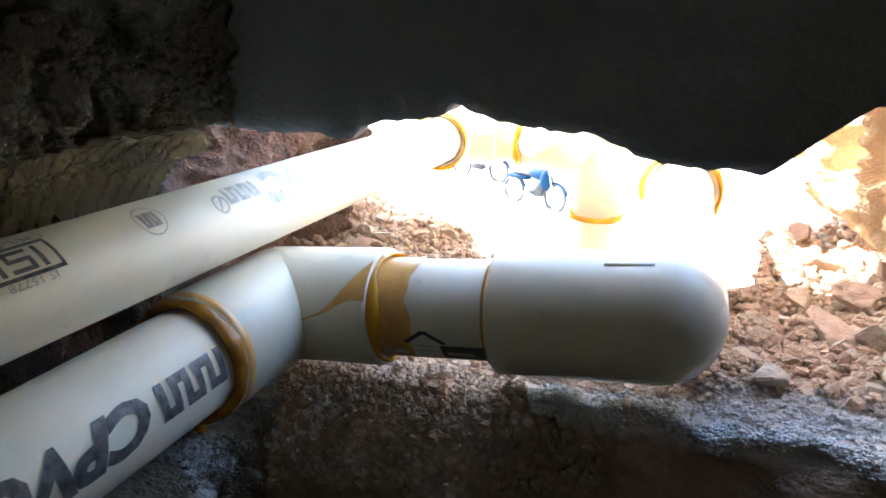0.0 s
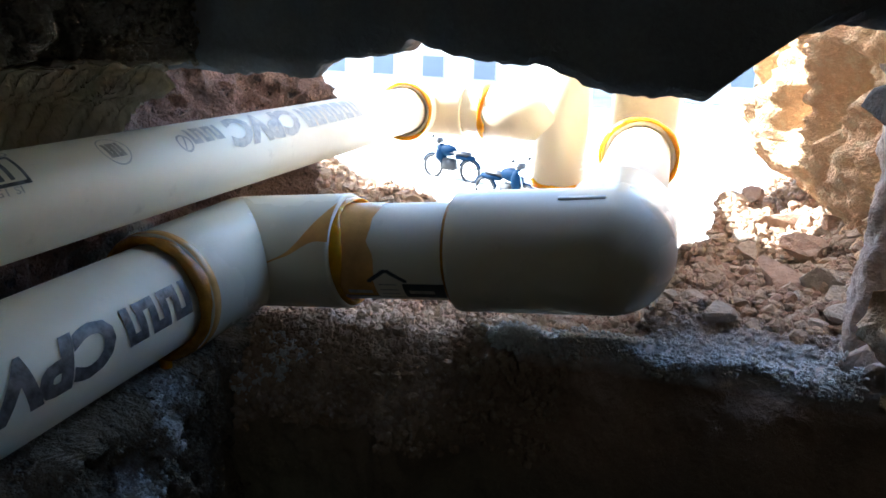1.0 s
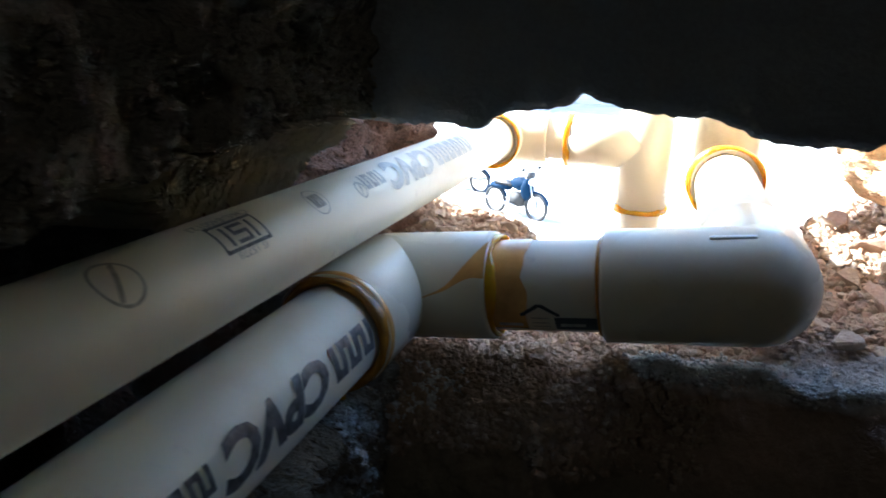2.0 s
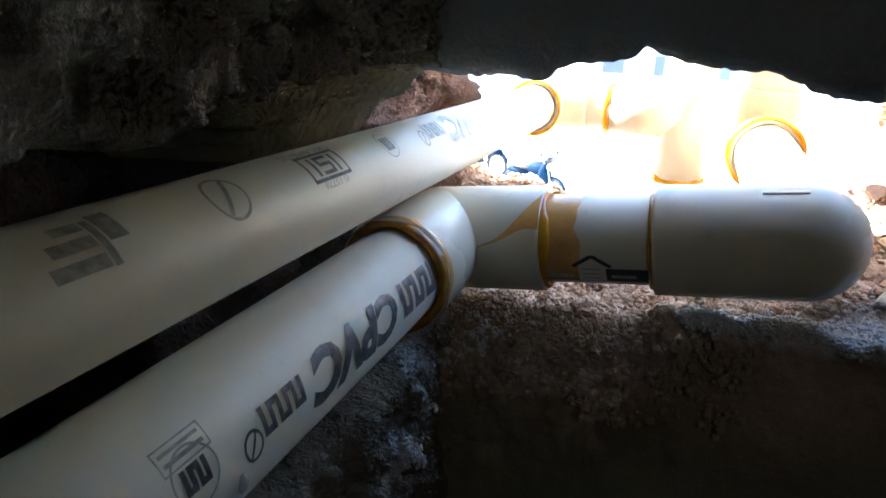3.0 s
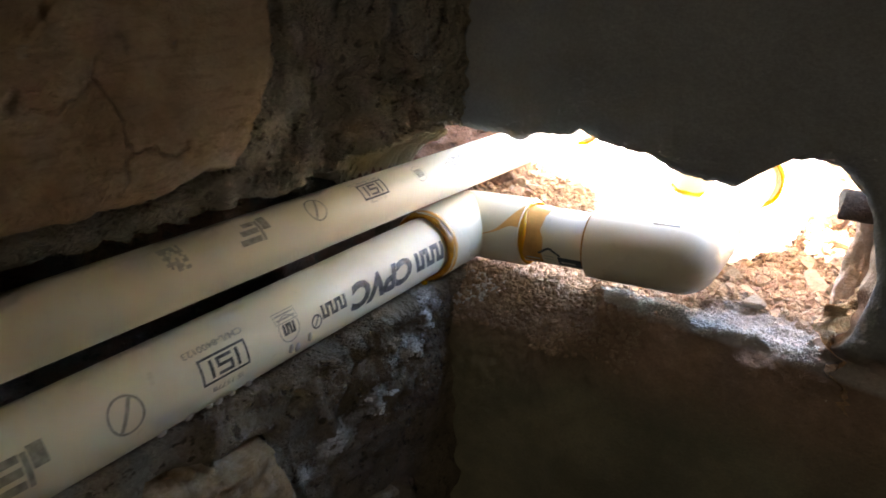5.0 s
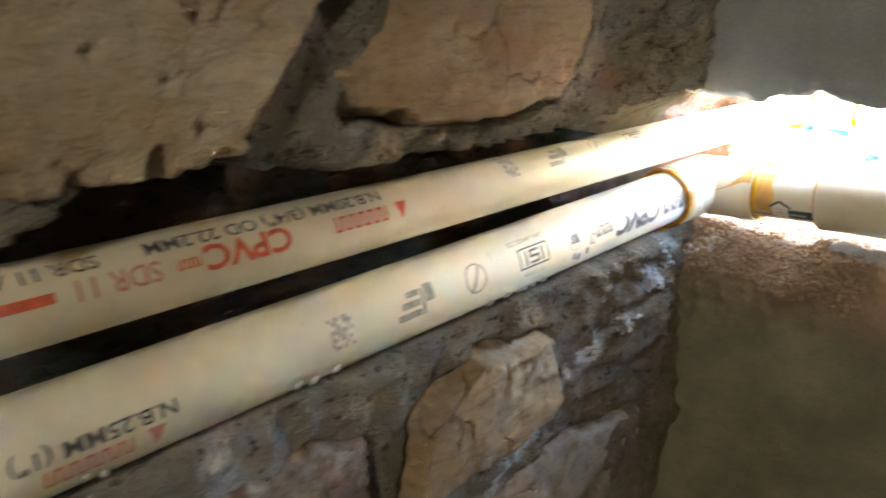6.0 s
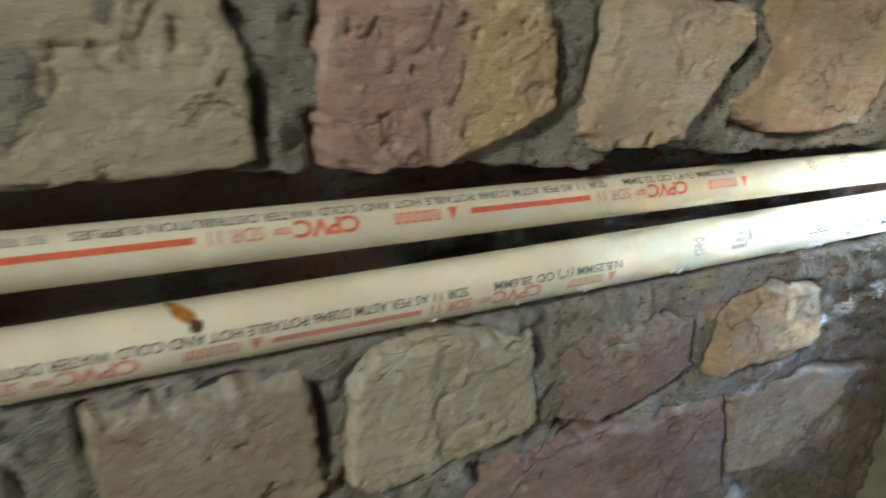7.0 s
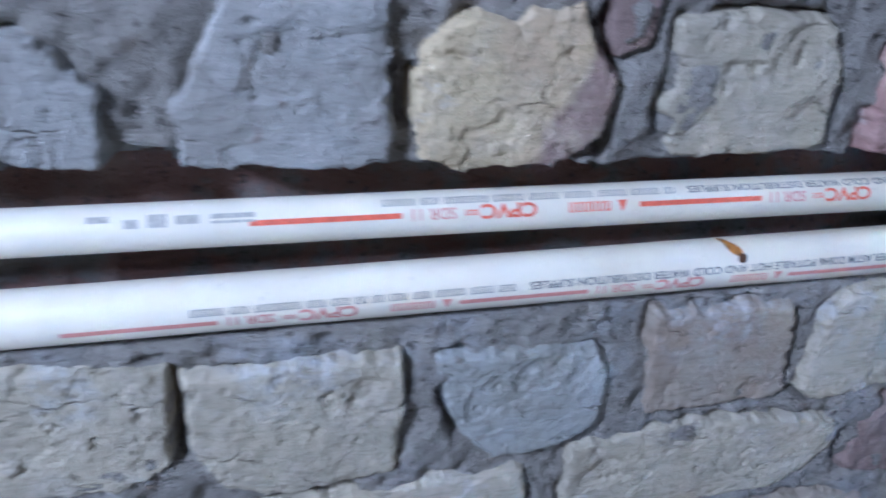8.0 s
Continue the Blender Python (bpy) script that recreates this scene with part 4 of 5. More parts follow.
gravel("gravel", "fine tan gravel and grit over the soil", 5200, lambda r: on_bed(r, 0.05), 0.0024, M_STONE_TAN, 1)
gravel("gravel", "fine reddish brick grit over the soil", 5200, lambda r: on_bed(r, 0.055), 0.0021, M_STONE_RED, 2)
gravel("gravel", "grey cement crumbs along the inner ledge", 6000, on_ledge, 0.0011, M_LEDGE, 3)


def crumbs_on(grid_pts, normals_out, name, label, count, size, material, seed, keep):
    """Loose crumbs stuck to a rough surface, where keep() says so."""
    r2 = np.random.RandomState(seed)
    src = bmesh.new()
    bmesh.ops.create_icosphere(src, subdivisions=1, radius=1.0)
    base_v = np.array([v.co for v in src.verts])
    base_f = [[v.index for v in f.verts] for f in src.faces]
    src.free()
    pool = grid_pts[keep(grid_pts)]
    verts, faces = [], []
    for k in range(count):
        at = pool[r2.randint(len(pool))] + r2.uniform(-0.001, 0.001, 3)
        s = size * r2.uniform(0.3, 1.0) ** 1.7
        co = base_v * (1 + 0.3 * r2.uniform(-1, 1, (len(base_v), 1))) * s * r2.uniform(0.7, 1.3, (1, 3))
        off = len(verts) * len(base_v)
        verts.append(co + at + np.array(normals_out) * s * 0.3)
        faces += [[i + off for i in f] for f in base_f]
    return tagged(mesh_object(name, np.concatenate(verts), faces, material, shade=False), label, "grit", kind="stuff")


LIP = np.array([v.co for v in wall_north.data.vertices])
BED = np.array([v.co for v in mortar_bed.data.vertices])
crumbs_on(LIP, (0, -0.5, 0.2), "grit", "crumbs of soil stuck to the hole's lower lip", 7000, 0.0018, M_CRUST, 5, lambda p: (p[:, 2] < -0.002) & (p[:, 2] > -0.042 - 0.012 * vnoise(p * 60, 3)) & (p[:, 0] > -0.005) & (p[:, 0] < 0.067 + 0.008 * vnoise(p * 50, 4) + 0.03 * (p[:, 2] < -0.019)) & (p[:, 1] < 0.045) & (vnoise(p * 130, 9) > -0.75))
crumbs_on(LIP, (0, -0.3, 0.4), "grit", "pale cement crumbs on the hole's lower lip", 9000, 0.0008, M_CEMENT, 6, lambda p: (p[:, 2] < -0.004) & (p[:, 2] > -0.0142 + 0.001 * vnoise(p * 90, 57)) & (p[:, 0] > 0.064 + 0.008 * vnoise(p * 70, 51)) & (p[:, 0] < 0.168) & (p[:, 1] > 0.002) & (p[:, 1] < 0.04) & (vnoise(p * 150, 53) > -0.6))
crumbs_on(BED, (0.5, 0, 0), "grit", "earth crumbs in the wall's corner", 6000, 0.0009, M_MASONRY, 7, lambda p: (p[:, 1] > -0.09) & (p[:, 1] < 0.0) & (p[:, 2] < -0.018) & (p[:, 2] > -0.12) & (vnoise(p * 110, 19) > 0.0))
crumbs_on(BED, (0.5, 0, 0), "grit", "mortar crumbs along the chase's upper lip", 1500, 0.0011, M_MASONRY, 8, lambda p: (p[:, 1] > -0.16) & (p[:, 1] < 0.0) & (p[:, 2] > 0.055) & (p[:, 2] < 0.08) & (p[:, 0] > -0.012) & (vnoise(p * 130, 29) > 0.1))

crumbs_on(BED, (0.5, 0, 0), "grit", "pale cement grit below the corner elbow", 1600, 0.0008, M_CEMENT, 9, lambda p: (p[:, 1] > -0.115) & (p[:, 1] < 0.0) & (p[:, 2] < -0.014) & (p[:, 2] > -0.09) & (np.abs(p[:, 1] - 1.5 * p[:, 2] - 0.001 + 0.008 * vnoise(p * 45, 33)) < 0.008 * (1 + vnoise(p * 90, 35))) & (vnoise(p * 110, 37) > 0.0))
crumbs_on(LIP, (0, -0.5, 0.2), "grit", "pale cement grit under the elbow on the lip", 2600, 0.0010, M_CEMENT, 10, lambda p: (p[:, 0] > -0.002) & (p[:, 0] < 0.022) & (p[:, 2] < -0.012) & (p[:, 2] > -0.040 + 0.6 * p[:, 0]) & (p[:, 1] < 0.02) & (vnoise(p * 120, 39) > 0.0))

# ---- pipes and fittings ----
R_LOW, R_UP = 0.0143, 0.0111
X_LOW = -0.0097
UP = (-0.0138, -0.0064, 0.0318, -0.0164)  # x and z of the upper pipe's axis at y = 0, with their slopes


def tube(name, a, b, r, material, parent=None, label="", seg=64, bore=0.82):
    a, b = Vector(a), Vector(b)
    n = (b - a).length
    bm = lathe(bmesh.new(), a, b - a, [(0.004, r * bore), (0, r * bore), (0, r * 0.985), (0.0004, r), (n - 0.0004, r), (n, r * 0.985), (n, r * bore), (n - 0.004, r * bore)], seg)
    return part(name, bm, material, parent, label)


def glue_ring(at, direction, r, parent, fat=0.0016, seed=0, material=None):
    """A bead of amber solvent cement squeezed out at a socket's mouth, uneven round the pipe."""
    d, a, b = basis(direction)
    seg, around = 72, 10
    verts = []
    for k in range(seg):
        t = 2 * math.pi * k / seg
        n = float(fbm(np.array([[math.cos(t) * 2 + seed * 5, math.sin(t) * 2, 0.0]]), 1.0, 3, seed)[0])
        f = fat * (1 + 0.4 * n)
        rad = a * math.cos(t) + b * math.sin(t)
        for j in range(around):
            s = 2 * math.pi * j / around
            sag = 1 + 0.5 * max(0.0, -rad.z) ** 3
            verts.append(Vector(at) + rad * (r + 0.55 * f * sag * math.cos(s)) + d * (f * 1.25 * math.sin(s) + 0.0005 * n))
    faces = [(i * around + j, ((i + 1) % seg) * around + j, ((i + 1) % seg) * around + (j + 1) % around, i * around + (j + 1) % around) for i in range(seg) for j in range(around)]
    return mesh_object("glue_ring", verts, faces, material or M_GLUE, parent, "amber solvent cement bead")


def elbow(label, corner, d1, l1, d2, l2, r, group="pipe fittings"):
    """A socket elbow: two short sockets with rolled mouths that meet in a rounded corner."""
    thing = empty("pipe_elbow", label, "pipe fitting", group, at=corner)
    c = Vector((0, 0, 0))
    for d, n in ((d1, l1), (d2, l2)):
        bm = lathe(bmesh.new(), c, Vector(d), [(0, r), (n * 0.3, r), (n * 0.6, r), (n - 0.0012, r), (n - 0.0003, r * 0.985), (n, r * 0.95), (n, r * 0.84), (n - 0.004, r * 0.84)], 64, False)
        part("socket", bm, M_CPVC_FIT, thing)
    bm = bmesh.new()
    ball(bm, (0, 0, 0), r * 0.9995, 64)
    part("bend", bm, M_CPVC_FIT, thing)
    return thing


def on_pipe(which, y, theta, lift=0.0002):
    if which == "low":
        cx, cz, r = X_LOW, 0.0, R_LOW
    else:
        cx, cz, r = UP[0] + UP[1] * y, UP[2] + UP[3] * y, R_UP
    return (cx + (r + lift) * math.cos(theta), y, cz + (r + lift) * math.sin(theta))


def wrap(bm, which, y0, deg, material, parent, name, label="", lift=0.0002):
    """Lay flat artwork on a pipe: its x runs towards -y, its top points down round the pipe."""
    r = R_LOW if which == "low" else R_UP
    zs_ = [v.co.y for v in bm.verts]
    lo, hi, step = min(zs_), max(zs_), 0.0012
    k = lo + step
    while k < hi:
        bmesh.ops.bisect_plane(bm, geom=bm.verts[:] + bm.edges[:] + bm.faces[:], plane_co=(0, k, 0), plane_no=(0, 1, 0))
        k += step
    for v in bm.verts:
        v.co = on_pipe(which, y0 - v.co.x, radians(deg) - v.co.y / r, lift)
    return part(name, bm, material, parent, label, shade=False)


def text_bm(body, height, width=None, bold=0.012, lean=0.0):
    cu = bpy.data.curves.new("lettering", "FONT")
    cu.body, cu.size, cu.resolution_u, cu.offset, cu.shear = body, 1.0, 3, bold, lean
    ob = new("lettering", cu)
    me = bpy.data.meshes.new_from_object(ob.evaluated_get(bpy.context.evaluated_depsgraph_get()))
    bm = bmesh.new()
    bm.from_mesh(me)
    bpy.data.objects.remove(ob)
    bpy.data.curves.remove(cu)
    bpy.data.meshes.remove(me)
    xs = [v.co.x for v in bm.verts]
    yy = [v.co.y for v in bm.verts]
    sx = (width / (max(xs) - min(xs))) if width else height / 0.7
    sy = height / max(0.7, 0.001)
    for v in bm.verts:
        v.co = ((v.co.x - min(xs)) * sx, v.co.y * sy - height / 2, 0)
    return bm


def bars_bm(rects):
    bm = bmesh.new()
    for x0, x1, y0, y1 in rects:
        bm.faces.new([bm.verts.new(c) for c in ((x0, y0, 0), (x1, y0, 0), (x1, y1, 0), (x0, y1, 0))])
    return bm


def meander_bm(letters, pitch, height, stroke):
    """A run of joined upright and level bars, as plain as a word too worn to read."""
    bm = bmesh.new()
    made = {}

    def vert(i, j):
        if (i, j) not in made:
            xs_ = (i // 4) * pitch + (0, stroke, pitch * 0.5, pitch * 0.5 + stroke)[i % 4]
            made[i, j] = bm.verts.new((xs_, (-height / 2, -height / 2 + stroke, height / 2 - stroke, height / 2)[j], 0))
        return made[i, j]

    for n in range(letters):
        low = n % 2
        for i in range(4):
            for j in range(3):
                upright = i in (0, 2)
                level = (i == 1 and j == 2) or (i == 3 and j == 0 and n < letters - 1)
                if upright or level:
                    bm.faces.new([vert(n * 4 + i, j), vert(n * 4 + i + 1, j), vert(n * 4 + i + 1, j + 1), vert(n * 4 + i, j + 1)])
    return bm


def ring_bm(r0, r1, seg=28, stroke=True):
    bm = bmesh.new()
    inner = [bm.verts.new((r0 * math.cos(2 * math.pi * t / seg), r0 * math.sin(2 * math.pi * t / seg), 0)) for t in range(seg)]
    outer_ = [bm.verts.new((r1 * math.cos(2 * math.pi * t / seg), r1 * math.sin(2 * math.pi * t / seg), 0)) for t in range(seg)]
    for t in range(seg):
        bm.faces.new((inner[t], outer_[t], outer_[(t + 1) % seg], inner[(t + 1) % seg]))
    if not stroke:
        return bm
    # a slanting stroke across the ring
    w = r1 * 0.12
    bm.faces.new([bm.verts.new(c) for c in ((-r1 * 0.55, -r1 * 0.75, 0), (-r1 * 0.55 + 2 * w, -r1 * 0.75, 0), (r1 * 0.55, r1 * 0.75, 0), (r1 * 0.55 - 2 * w, r1 * 0.75, 0))])
    return bm


def outline(x0, x1, y0, y1, w):
    return [(x0, x1, y0, y0 + w), (x0, x1, y1 - w, y1), (x0, x0 + w, y0 + w, y1 - w), (x1 - w, x1, y0 + w, y1 - w)]


def red_print(which, pipe, starts, deg, material, size):
    """The red line: a triangle, a name drawn as bars, the material's name, and the long stripe."""
    for y in starts:
        bm = bmesh.new()
        bm.faces.new([bm.verts.new(c) for c in ((0, -0.4 * size, 0), (0.0052, -0.4 * size, 0), (0.0026, 0.5 * size, 0))])
        wrap(bm, which, y + 0.0026, deg, material, pipe, "triangle_mark")
        wrap(meander_bm(6, 0.0039, 0.72 * size, 0.0008), which, y - 0.0065, deg, material, pipe, "name_mark")
        wrap(text_bm("CPVC", size, 0.0285, 0.03), which, y - 0.0455, deg, material, pipe, "print")
        wrap(meander_bm(3, 0.0024, 0.4 * size, 0.0005), which, y - 0.0755, deg, material, pipe, "name_mark")
        wrap(text_bm("SDR 11", size * 0.8, 0.0215), which, y - 0.0865, deg, M_RED_WORN, pipe, "print")
        wrap(bars_bm([(0, 0.070, -0.0013, 0.0013)]), which, y - 0.1131, deg, material, pipe, "red_stripe")


def marks(which, pipe, deg, at, k):
    """Grey certification marks as plain shapes, in order along the pipe."""
    seal, emblem, slash, tap, code = at
    wrap(ring_bm(0.0044 * k, 0.0048 * k, 28, False), which, seal, deg, M_GREY_PRINT, pipe, "seal_mark")
    wrap(meander_bm(2, 0.0030 * k, 0.0042, 0.0011), which, seal + 0.0027 * k, deg, M_BLACK if which == "low" else M_FAINT_PRINT, pipe, "seal_mark")
    e = outline(0, 0.0185 * k, -0.0042 * k, 0.0042 * k, 0.0008) + [(0.0035 * k, 0.0047 * k, -0.0028 * k, 0.0028 * k), (0.0062 * k, 0.0122 * k, 0.0018 * k, 0.0028 * k), (0.0062 * k, 0.0074 * k, 0.0004 * k, 0.0018 * k), (0.0062 * k, 0.0122 * k, -0.0006 * k, 0.0004 * k), (0.011 * k, 0.0122 * k, -0.0018 * k, -0.0006 * k), (0.0062 * k, 0.0122 * k, -0.0028 * k, -0.0018 * k), (0.0137 * k, 0.0149 * k, -0.0028 * k, 0.0028 * k)]
    wrap(bars_bm(e), which, emblem + 0.0092 * k, deg, M_BLACK, pipe, "emblem_mark")
    wrap(text_bm("IS 15778", 0.0017 * k, 0.012 * k), which, emblem + 0.006 * k, deg - 27 * k, M_GREY_PRINT, pipe, "print")
    wrap(text_bm("CM/L-8400123", 0.0021 * k, 0.023 * k), which, emblem + 0.0105 * k, deg + 28 * k, M_GREY_PRINT, pipe, "print")
    bm = ring_bm(0.0049 * k, 0.0056 * k)
    wrap(bm, which, slash, deg, M_FAINT_PRINT, pipe, "round_mark")
    wrap(bars_bm([(0, 0.004 * k, -0.005 * k, 0.001 * k), (0.0045 * k, 0.006 * k, -0.004 * k, 0.005 * k), (0.0065 * k, 0.017 * k, 0.0025 * k, 0.0048 * k), (0.0065 * k, 0.015 * k, -0.001 * k, 0.0012 * k), (0.0065 * k, 0.012 * k, -0.0042 * k, -0.0022 * k)]), which, tap + 0.0085 * k, deg, M_FAINT_PRINT, pipe, "tap_mark")
    rg = random.Random(int(k * 10))
    cells = [(i * 0.0011 * k, (i + 1) * 0.0011 * k, (j - 4) * 0.00125 * k, (j - 3) * 0.00125 * k) for i in range(8) for j in range(8) if rg.random() < 0.55]
    wrap(bars_bm(cells), which, code + 0.0044 * k, deg, M_GREY_PRINT, pipe, "square_mark")


def big_name(which, pipe, y, deg, letters, ink):
    """The large dark lettering, y at the start of the material's name: bars of a name, that word, small bars and a ring."""
    wrap(meander_bm(letters, 0.0083, 0.0088, 0.0024), which, y + 0.0015 + 0.0083 * letters, deg, ink, pipe, "name_mark")
    wrap(text_bm("CPVC", 0.0096, 0.044, 0.05, 0.3), which, y, deg - 2, ink, pipe, "print")
    wrap(meander_bm(3, 0.0052, 0.0054, 0.0013), which, y - 0.0462, deg + 3, ink, pipe, "name_mark")
    wrap(ring_bm(0.0022, 0.0028), which, y - 0.0640, deg - 6, ink, pipe, "round_mark")


pipe_lower = empty("water_pipe", "cream plastic water pipe with red and black print, damp underside", "pipe", "water pipes")
tube("tube", (X_LOW, -1.2, 0), (X_LOW, 0.012, 0), R_LOW, M_CPVC, pipe_lower)
pipe_upper = empty("water_pipe", "thinner cream plastic water pipe with red stripe print", "pipe", "water pipes")
tube("tube", (UP[0] - 1.2 * UP[1], -1.2, UP[2] - 1.2 * UP[3]), (UP[0] + 0.195 * UP[1], 0.195, UP[2] + 0.195 * UP[3]), R_UP, M_CPVC, pipe_upper)

red_print("up", pipe_upper, (-0.2312, -0.4238, -0.6164), 24.0, M_RED, 0.0068)
red_print("low", pipe_lower, (-0.3264, -0.5162, -0.7060), -8.5, M_RED_WORN, 0.0068)
marks("up", pipe_upper, 53, (-0.0325, -0.0672, -0.1030, -0.1350, -0.168), 0.9)
marks("low", pipe_lower, 23, (-0.1280, -0.1582, -0.1955, -0.228, -0.2618), 1.08)
big_name("low", pipe_lower, -0.0500, 17, 3, M_BLACK)
big_name("up", pipe_upper, 0.0560, 49, 6, M_GREY_PRINT)
wrap(bars_bm(outline(0, 0.011, -0.0022, 0.0022, 0.0003) + [(0.001, 0.010, 0.0004, 0.0011), (0.001, 0.010, -0.0012, -0.0006)]), "low", -0.1225, 42, M_GREY_PRINT, pipe_lower, "small_box_mark")
LINE = ("SDR 11 AS PER ASTM D2846 POTABLE HOT AND COLD WATER DISTRIBUTION SUPPLIES", 0.247)
wrap(text_bm('N.B.25MM (1") OD 28.6MM', 0.0042, 0.080), "low", -0.3200, 16, M_BLACK, pipe_lower, "print")
wrap(text_bm(LINE[0], 0.0042, LINE[1]), "low", -0.4150, 16, M_BLACK, pipe_lower, "print")
wrap(text_bm('N.B.20MM (3/4") OD 22.2MM', 0.0040, 0.082), "up", -0.2380, 58, M_BLACK, pipe_upper, "print")
wrap(text_bm(LINE[0], 0.0040, LINE[1]), "up", -0.3320, 58, M_BLACK, pipe_upper, "print")
rg = random.Random(8)
for which, pipe, y0, deg, mat, n in (("low", pipe_lower, -0.670, 16, M_BLACK, 52), ("up", pipe_upper, -0.587, 58, M_BLACK, 46)):
    x = 0.0
    while x < n * 0.0031:
        m = rg.choice((2, 3, 4, 5, 7))
        wrap(meander_bm(m, 0.0032, 0.0037, 0.00042), which, y0 - x, deg, mat, pipe, "worn_word")
        x += m * 0.0032 + 0.0022
# large grey marks where the upper pipe's next print begins
wrap(bars_bm([(0, 0.019, -0.002, 0.0002), (0, 0.019, 0.0012, 0.0024), (0.024, 0.034, -0.002, 0.002), (0.038, 0.046, -0.003, 0.003), (0.050, 0.056, -0.001, 0.003), (0.062, 0.071, -0.003, 0.0)]), "up", -0.797, 40, M_GREY_PRINT, pipe_upper, "worn_mark")

# rust drip on the lower pipe
bm = bmesh.new()
bm.faces.new([bm.verts.new((0.0034 * math.cos(t) * (1 + 0.3 * math.sin(3 * t)) - 0.55 * 0.0075 * math.sin(t), 0.0075 * math.sin(t), 0)) for t in [2 * math.pi * i / 28 for i in range(28)]])
wrap(bm, "low", -0.5441, 71, M_RUST, pipe_lower, "rust_drip", "orange rust drip", 0.0004)
bm = bmesh.new()
bm.faces.new([bm.verts.new((0.0026 * math.cos(t) * (1 + 0.15 * math.sin(2 * t)), 0.0027 * math.sin(t), 0)) for t in [2 * math.pi * i / 20 for i in range(20)]])
wrap(bm, "low", -0.5391, 39, M_RUST_DARK, pipe_lower, "rust_spot", "dark rust spot", 0.0005)

# elbows and the stub between them
YE, DZ, MOUTH, R_FIT = 0.0266, 0.1275, 0.0190, 0.0174
branch = Vector((1, -0.0217, DZ)).normalized()
corner_1 = Vector((X_LOW, YE, 0))
elbow_1 = elbow("cream plastic elbow joint smeared with amber solvent cement", corner_1, (0, -1, 0), YE + MOUTH, branch, 0.0373, R_FIT)
glue_ring(Vector((0, -YE - MOUTH, 0)), (0, 1, 0), R_LOW + 0.0014, elbow_1, 0.0023, 2, M_GLUE_DARK)
stain_rows = [(0.0002, 0.0169), (0.0012, 0.01755), (0.0026, 0.01755), (0.0036, 0.0174)]
part("cement_smear", lathe(bmesh.new(), (0, -YE - MOUTH, 0), (0, 1, 0), stain_rows, 64, False), M_SMEAR, elbow_1, "amber cement wiped round the socket's mouth")
glue_ring(branch * 0.0376, branch, R_LOW + 0.0012, elbow_1, 0.0015, 3)
stub = empty("pipe_stub", "short cream plastic pipe between two elbows, with a dark label", "pipe", at=corner_1)
tube("tube", branch * 0.030, branch * 0.080, R_LOW, M_CPVC, stub)
corner_2 = corner_1 + branch * 0.1136
elbow_2 = elbow("smooth cream plastic elbow joint with a raised moulding bar", corner_2, -branch, 0.0423, (0, 1, 0), 0.036, R_FIT)

glue_ring(branch * -0.0426, branch, R_LOW + 0.0009, elbow_2, 0.0008, 4, M_GLUE_DARK)


def stub_patch(name, x0, x1, a0, a1, material, label, ragged=0.0, lift=0.0002, r=R_LOW, parent=stub, base=Vector((0, 0, 0)), slant=0.0, lean=0.0):
    """A skin on the stub between two distances along it and two angles round it (0 faces the room, 90 is up)."""
    d = branch
    front = Vector((0, -1, 0))
    front = (front - d * front.dot(d)).normalized()
    up = d.cross(front) * -1
    if up.z < 0:
        up = -up
    nu, nv = 20, 28
    verts = []
    for i in range(nu):
        for j in range(nv):
            t = a0 + (a1 - a0) * j / (nv - 1)
            xe = x1 + ragged * float(fbm(np.array([[t / 30.0, x1 * 100, 0.0]]), 1.0, 3, 7)[0])
            q = i / (nu - 1)
            s0 = x0 - slant * (x1 - x0) * (j / (nv - 1) - 0.5) * 2 * -1
            s = s0 + (xe - s0) * q
            t = t + lean * q
            verts.append(base + d * s + (front * math.cos(radians(t)) + up * math.sin(radians(t))) * (r + lift))
    return mesh_object(name, verts, grid_faces(nu, nv), material, parent, label)


stub_patch("label", 0.0385, 0.0705, -50, -24, M_LABEL, "dark paper label")
stub_patch("label_badge", 0.0490, 0.0575, -47, -17, M_CPVC, "house-shaped pale badge on the label", lift=0.0004)
for step in range(9):
    for way in (-1, 1):
        at = 0.05325 + way * (0.0054 - 0.0006 * step)
        stub_patch("badge_roof", at - 0.0006, at + 0.0006, -21 + 1.5 * step, -17 + 1.5 * step, M_LABEL, "", lift=0.0006)
for a in (-25, -33, -40):
    stub_patch("label_line", 0.0505, 0.0560, a, a + 2.0, M_GREY_PRINT, "", lift=0.0006)
for a in (0.0400, 0.0590):
    stub_patch("label_line", a, a + 0.0075, -40, -34, M_GREY_PRINT, "", lift=0.0004)
stub_patch("cement_smear", 0.0375, 0.0490, -46, 150, M_SMEAR, "amber solvent cement smear", 0.0011, 0.0003)


def cement_run(r, s0, s1, a0, a1, wide, thin, parent):
    """A run of cement on the socket: broad at the mouth, thinning to a line as it creeps down."""
    front = (Vector((0, -1, 0)) - branch * branch.dot(Vector((0, -1, 0)))).normalized()
    up = front.cross(branch)
    up = up if up.z > 0 else -up
    verts = []
    nu, nv = 40, 9
    for i in range(nu):
        q = i / (nu - 1)
        mid = a0 + (a1 - a0) * q ** 0.8 + 2.0 * math.sin(q * 9)
        half = thin + (wide - thin) * (1 - q) ** 3.5
        for j in range(nv):
            t = radians(mid + half * (2 * j / (nv - 1) - 1))
            verts.append(branch * (s0 + (s1 - s0) * q) + (front * math.cos(t) + up * math.sin(t)) * (r + 0.0003))
    return mesh_object("cement_run", verts, grid_faces(nu, nv), M_SMEAR, parent, "amber cement run on the socket")


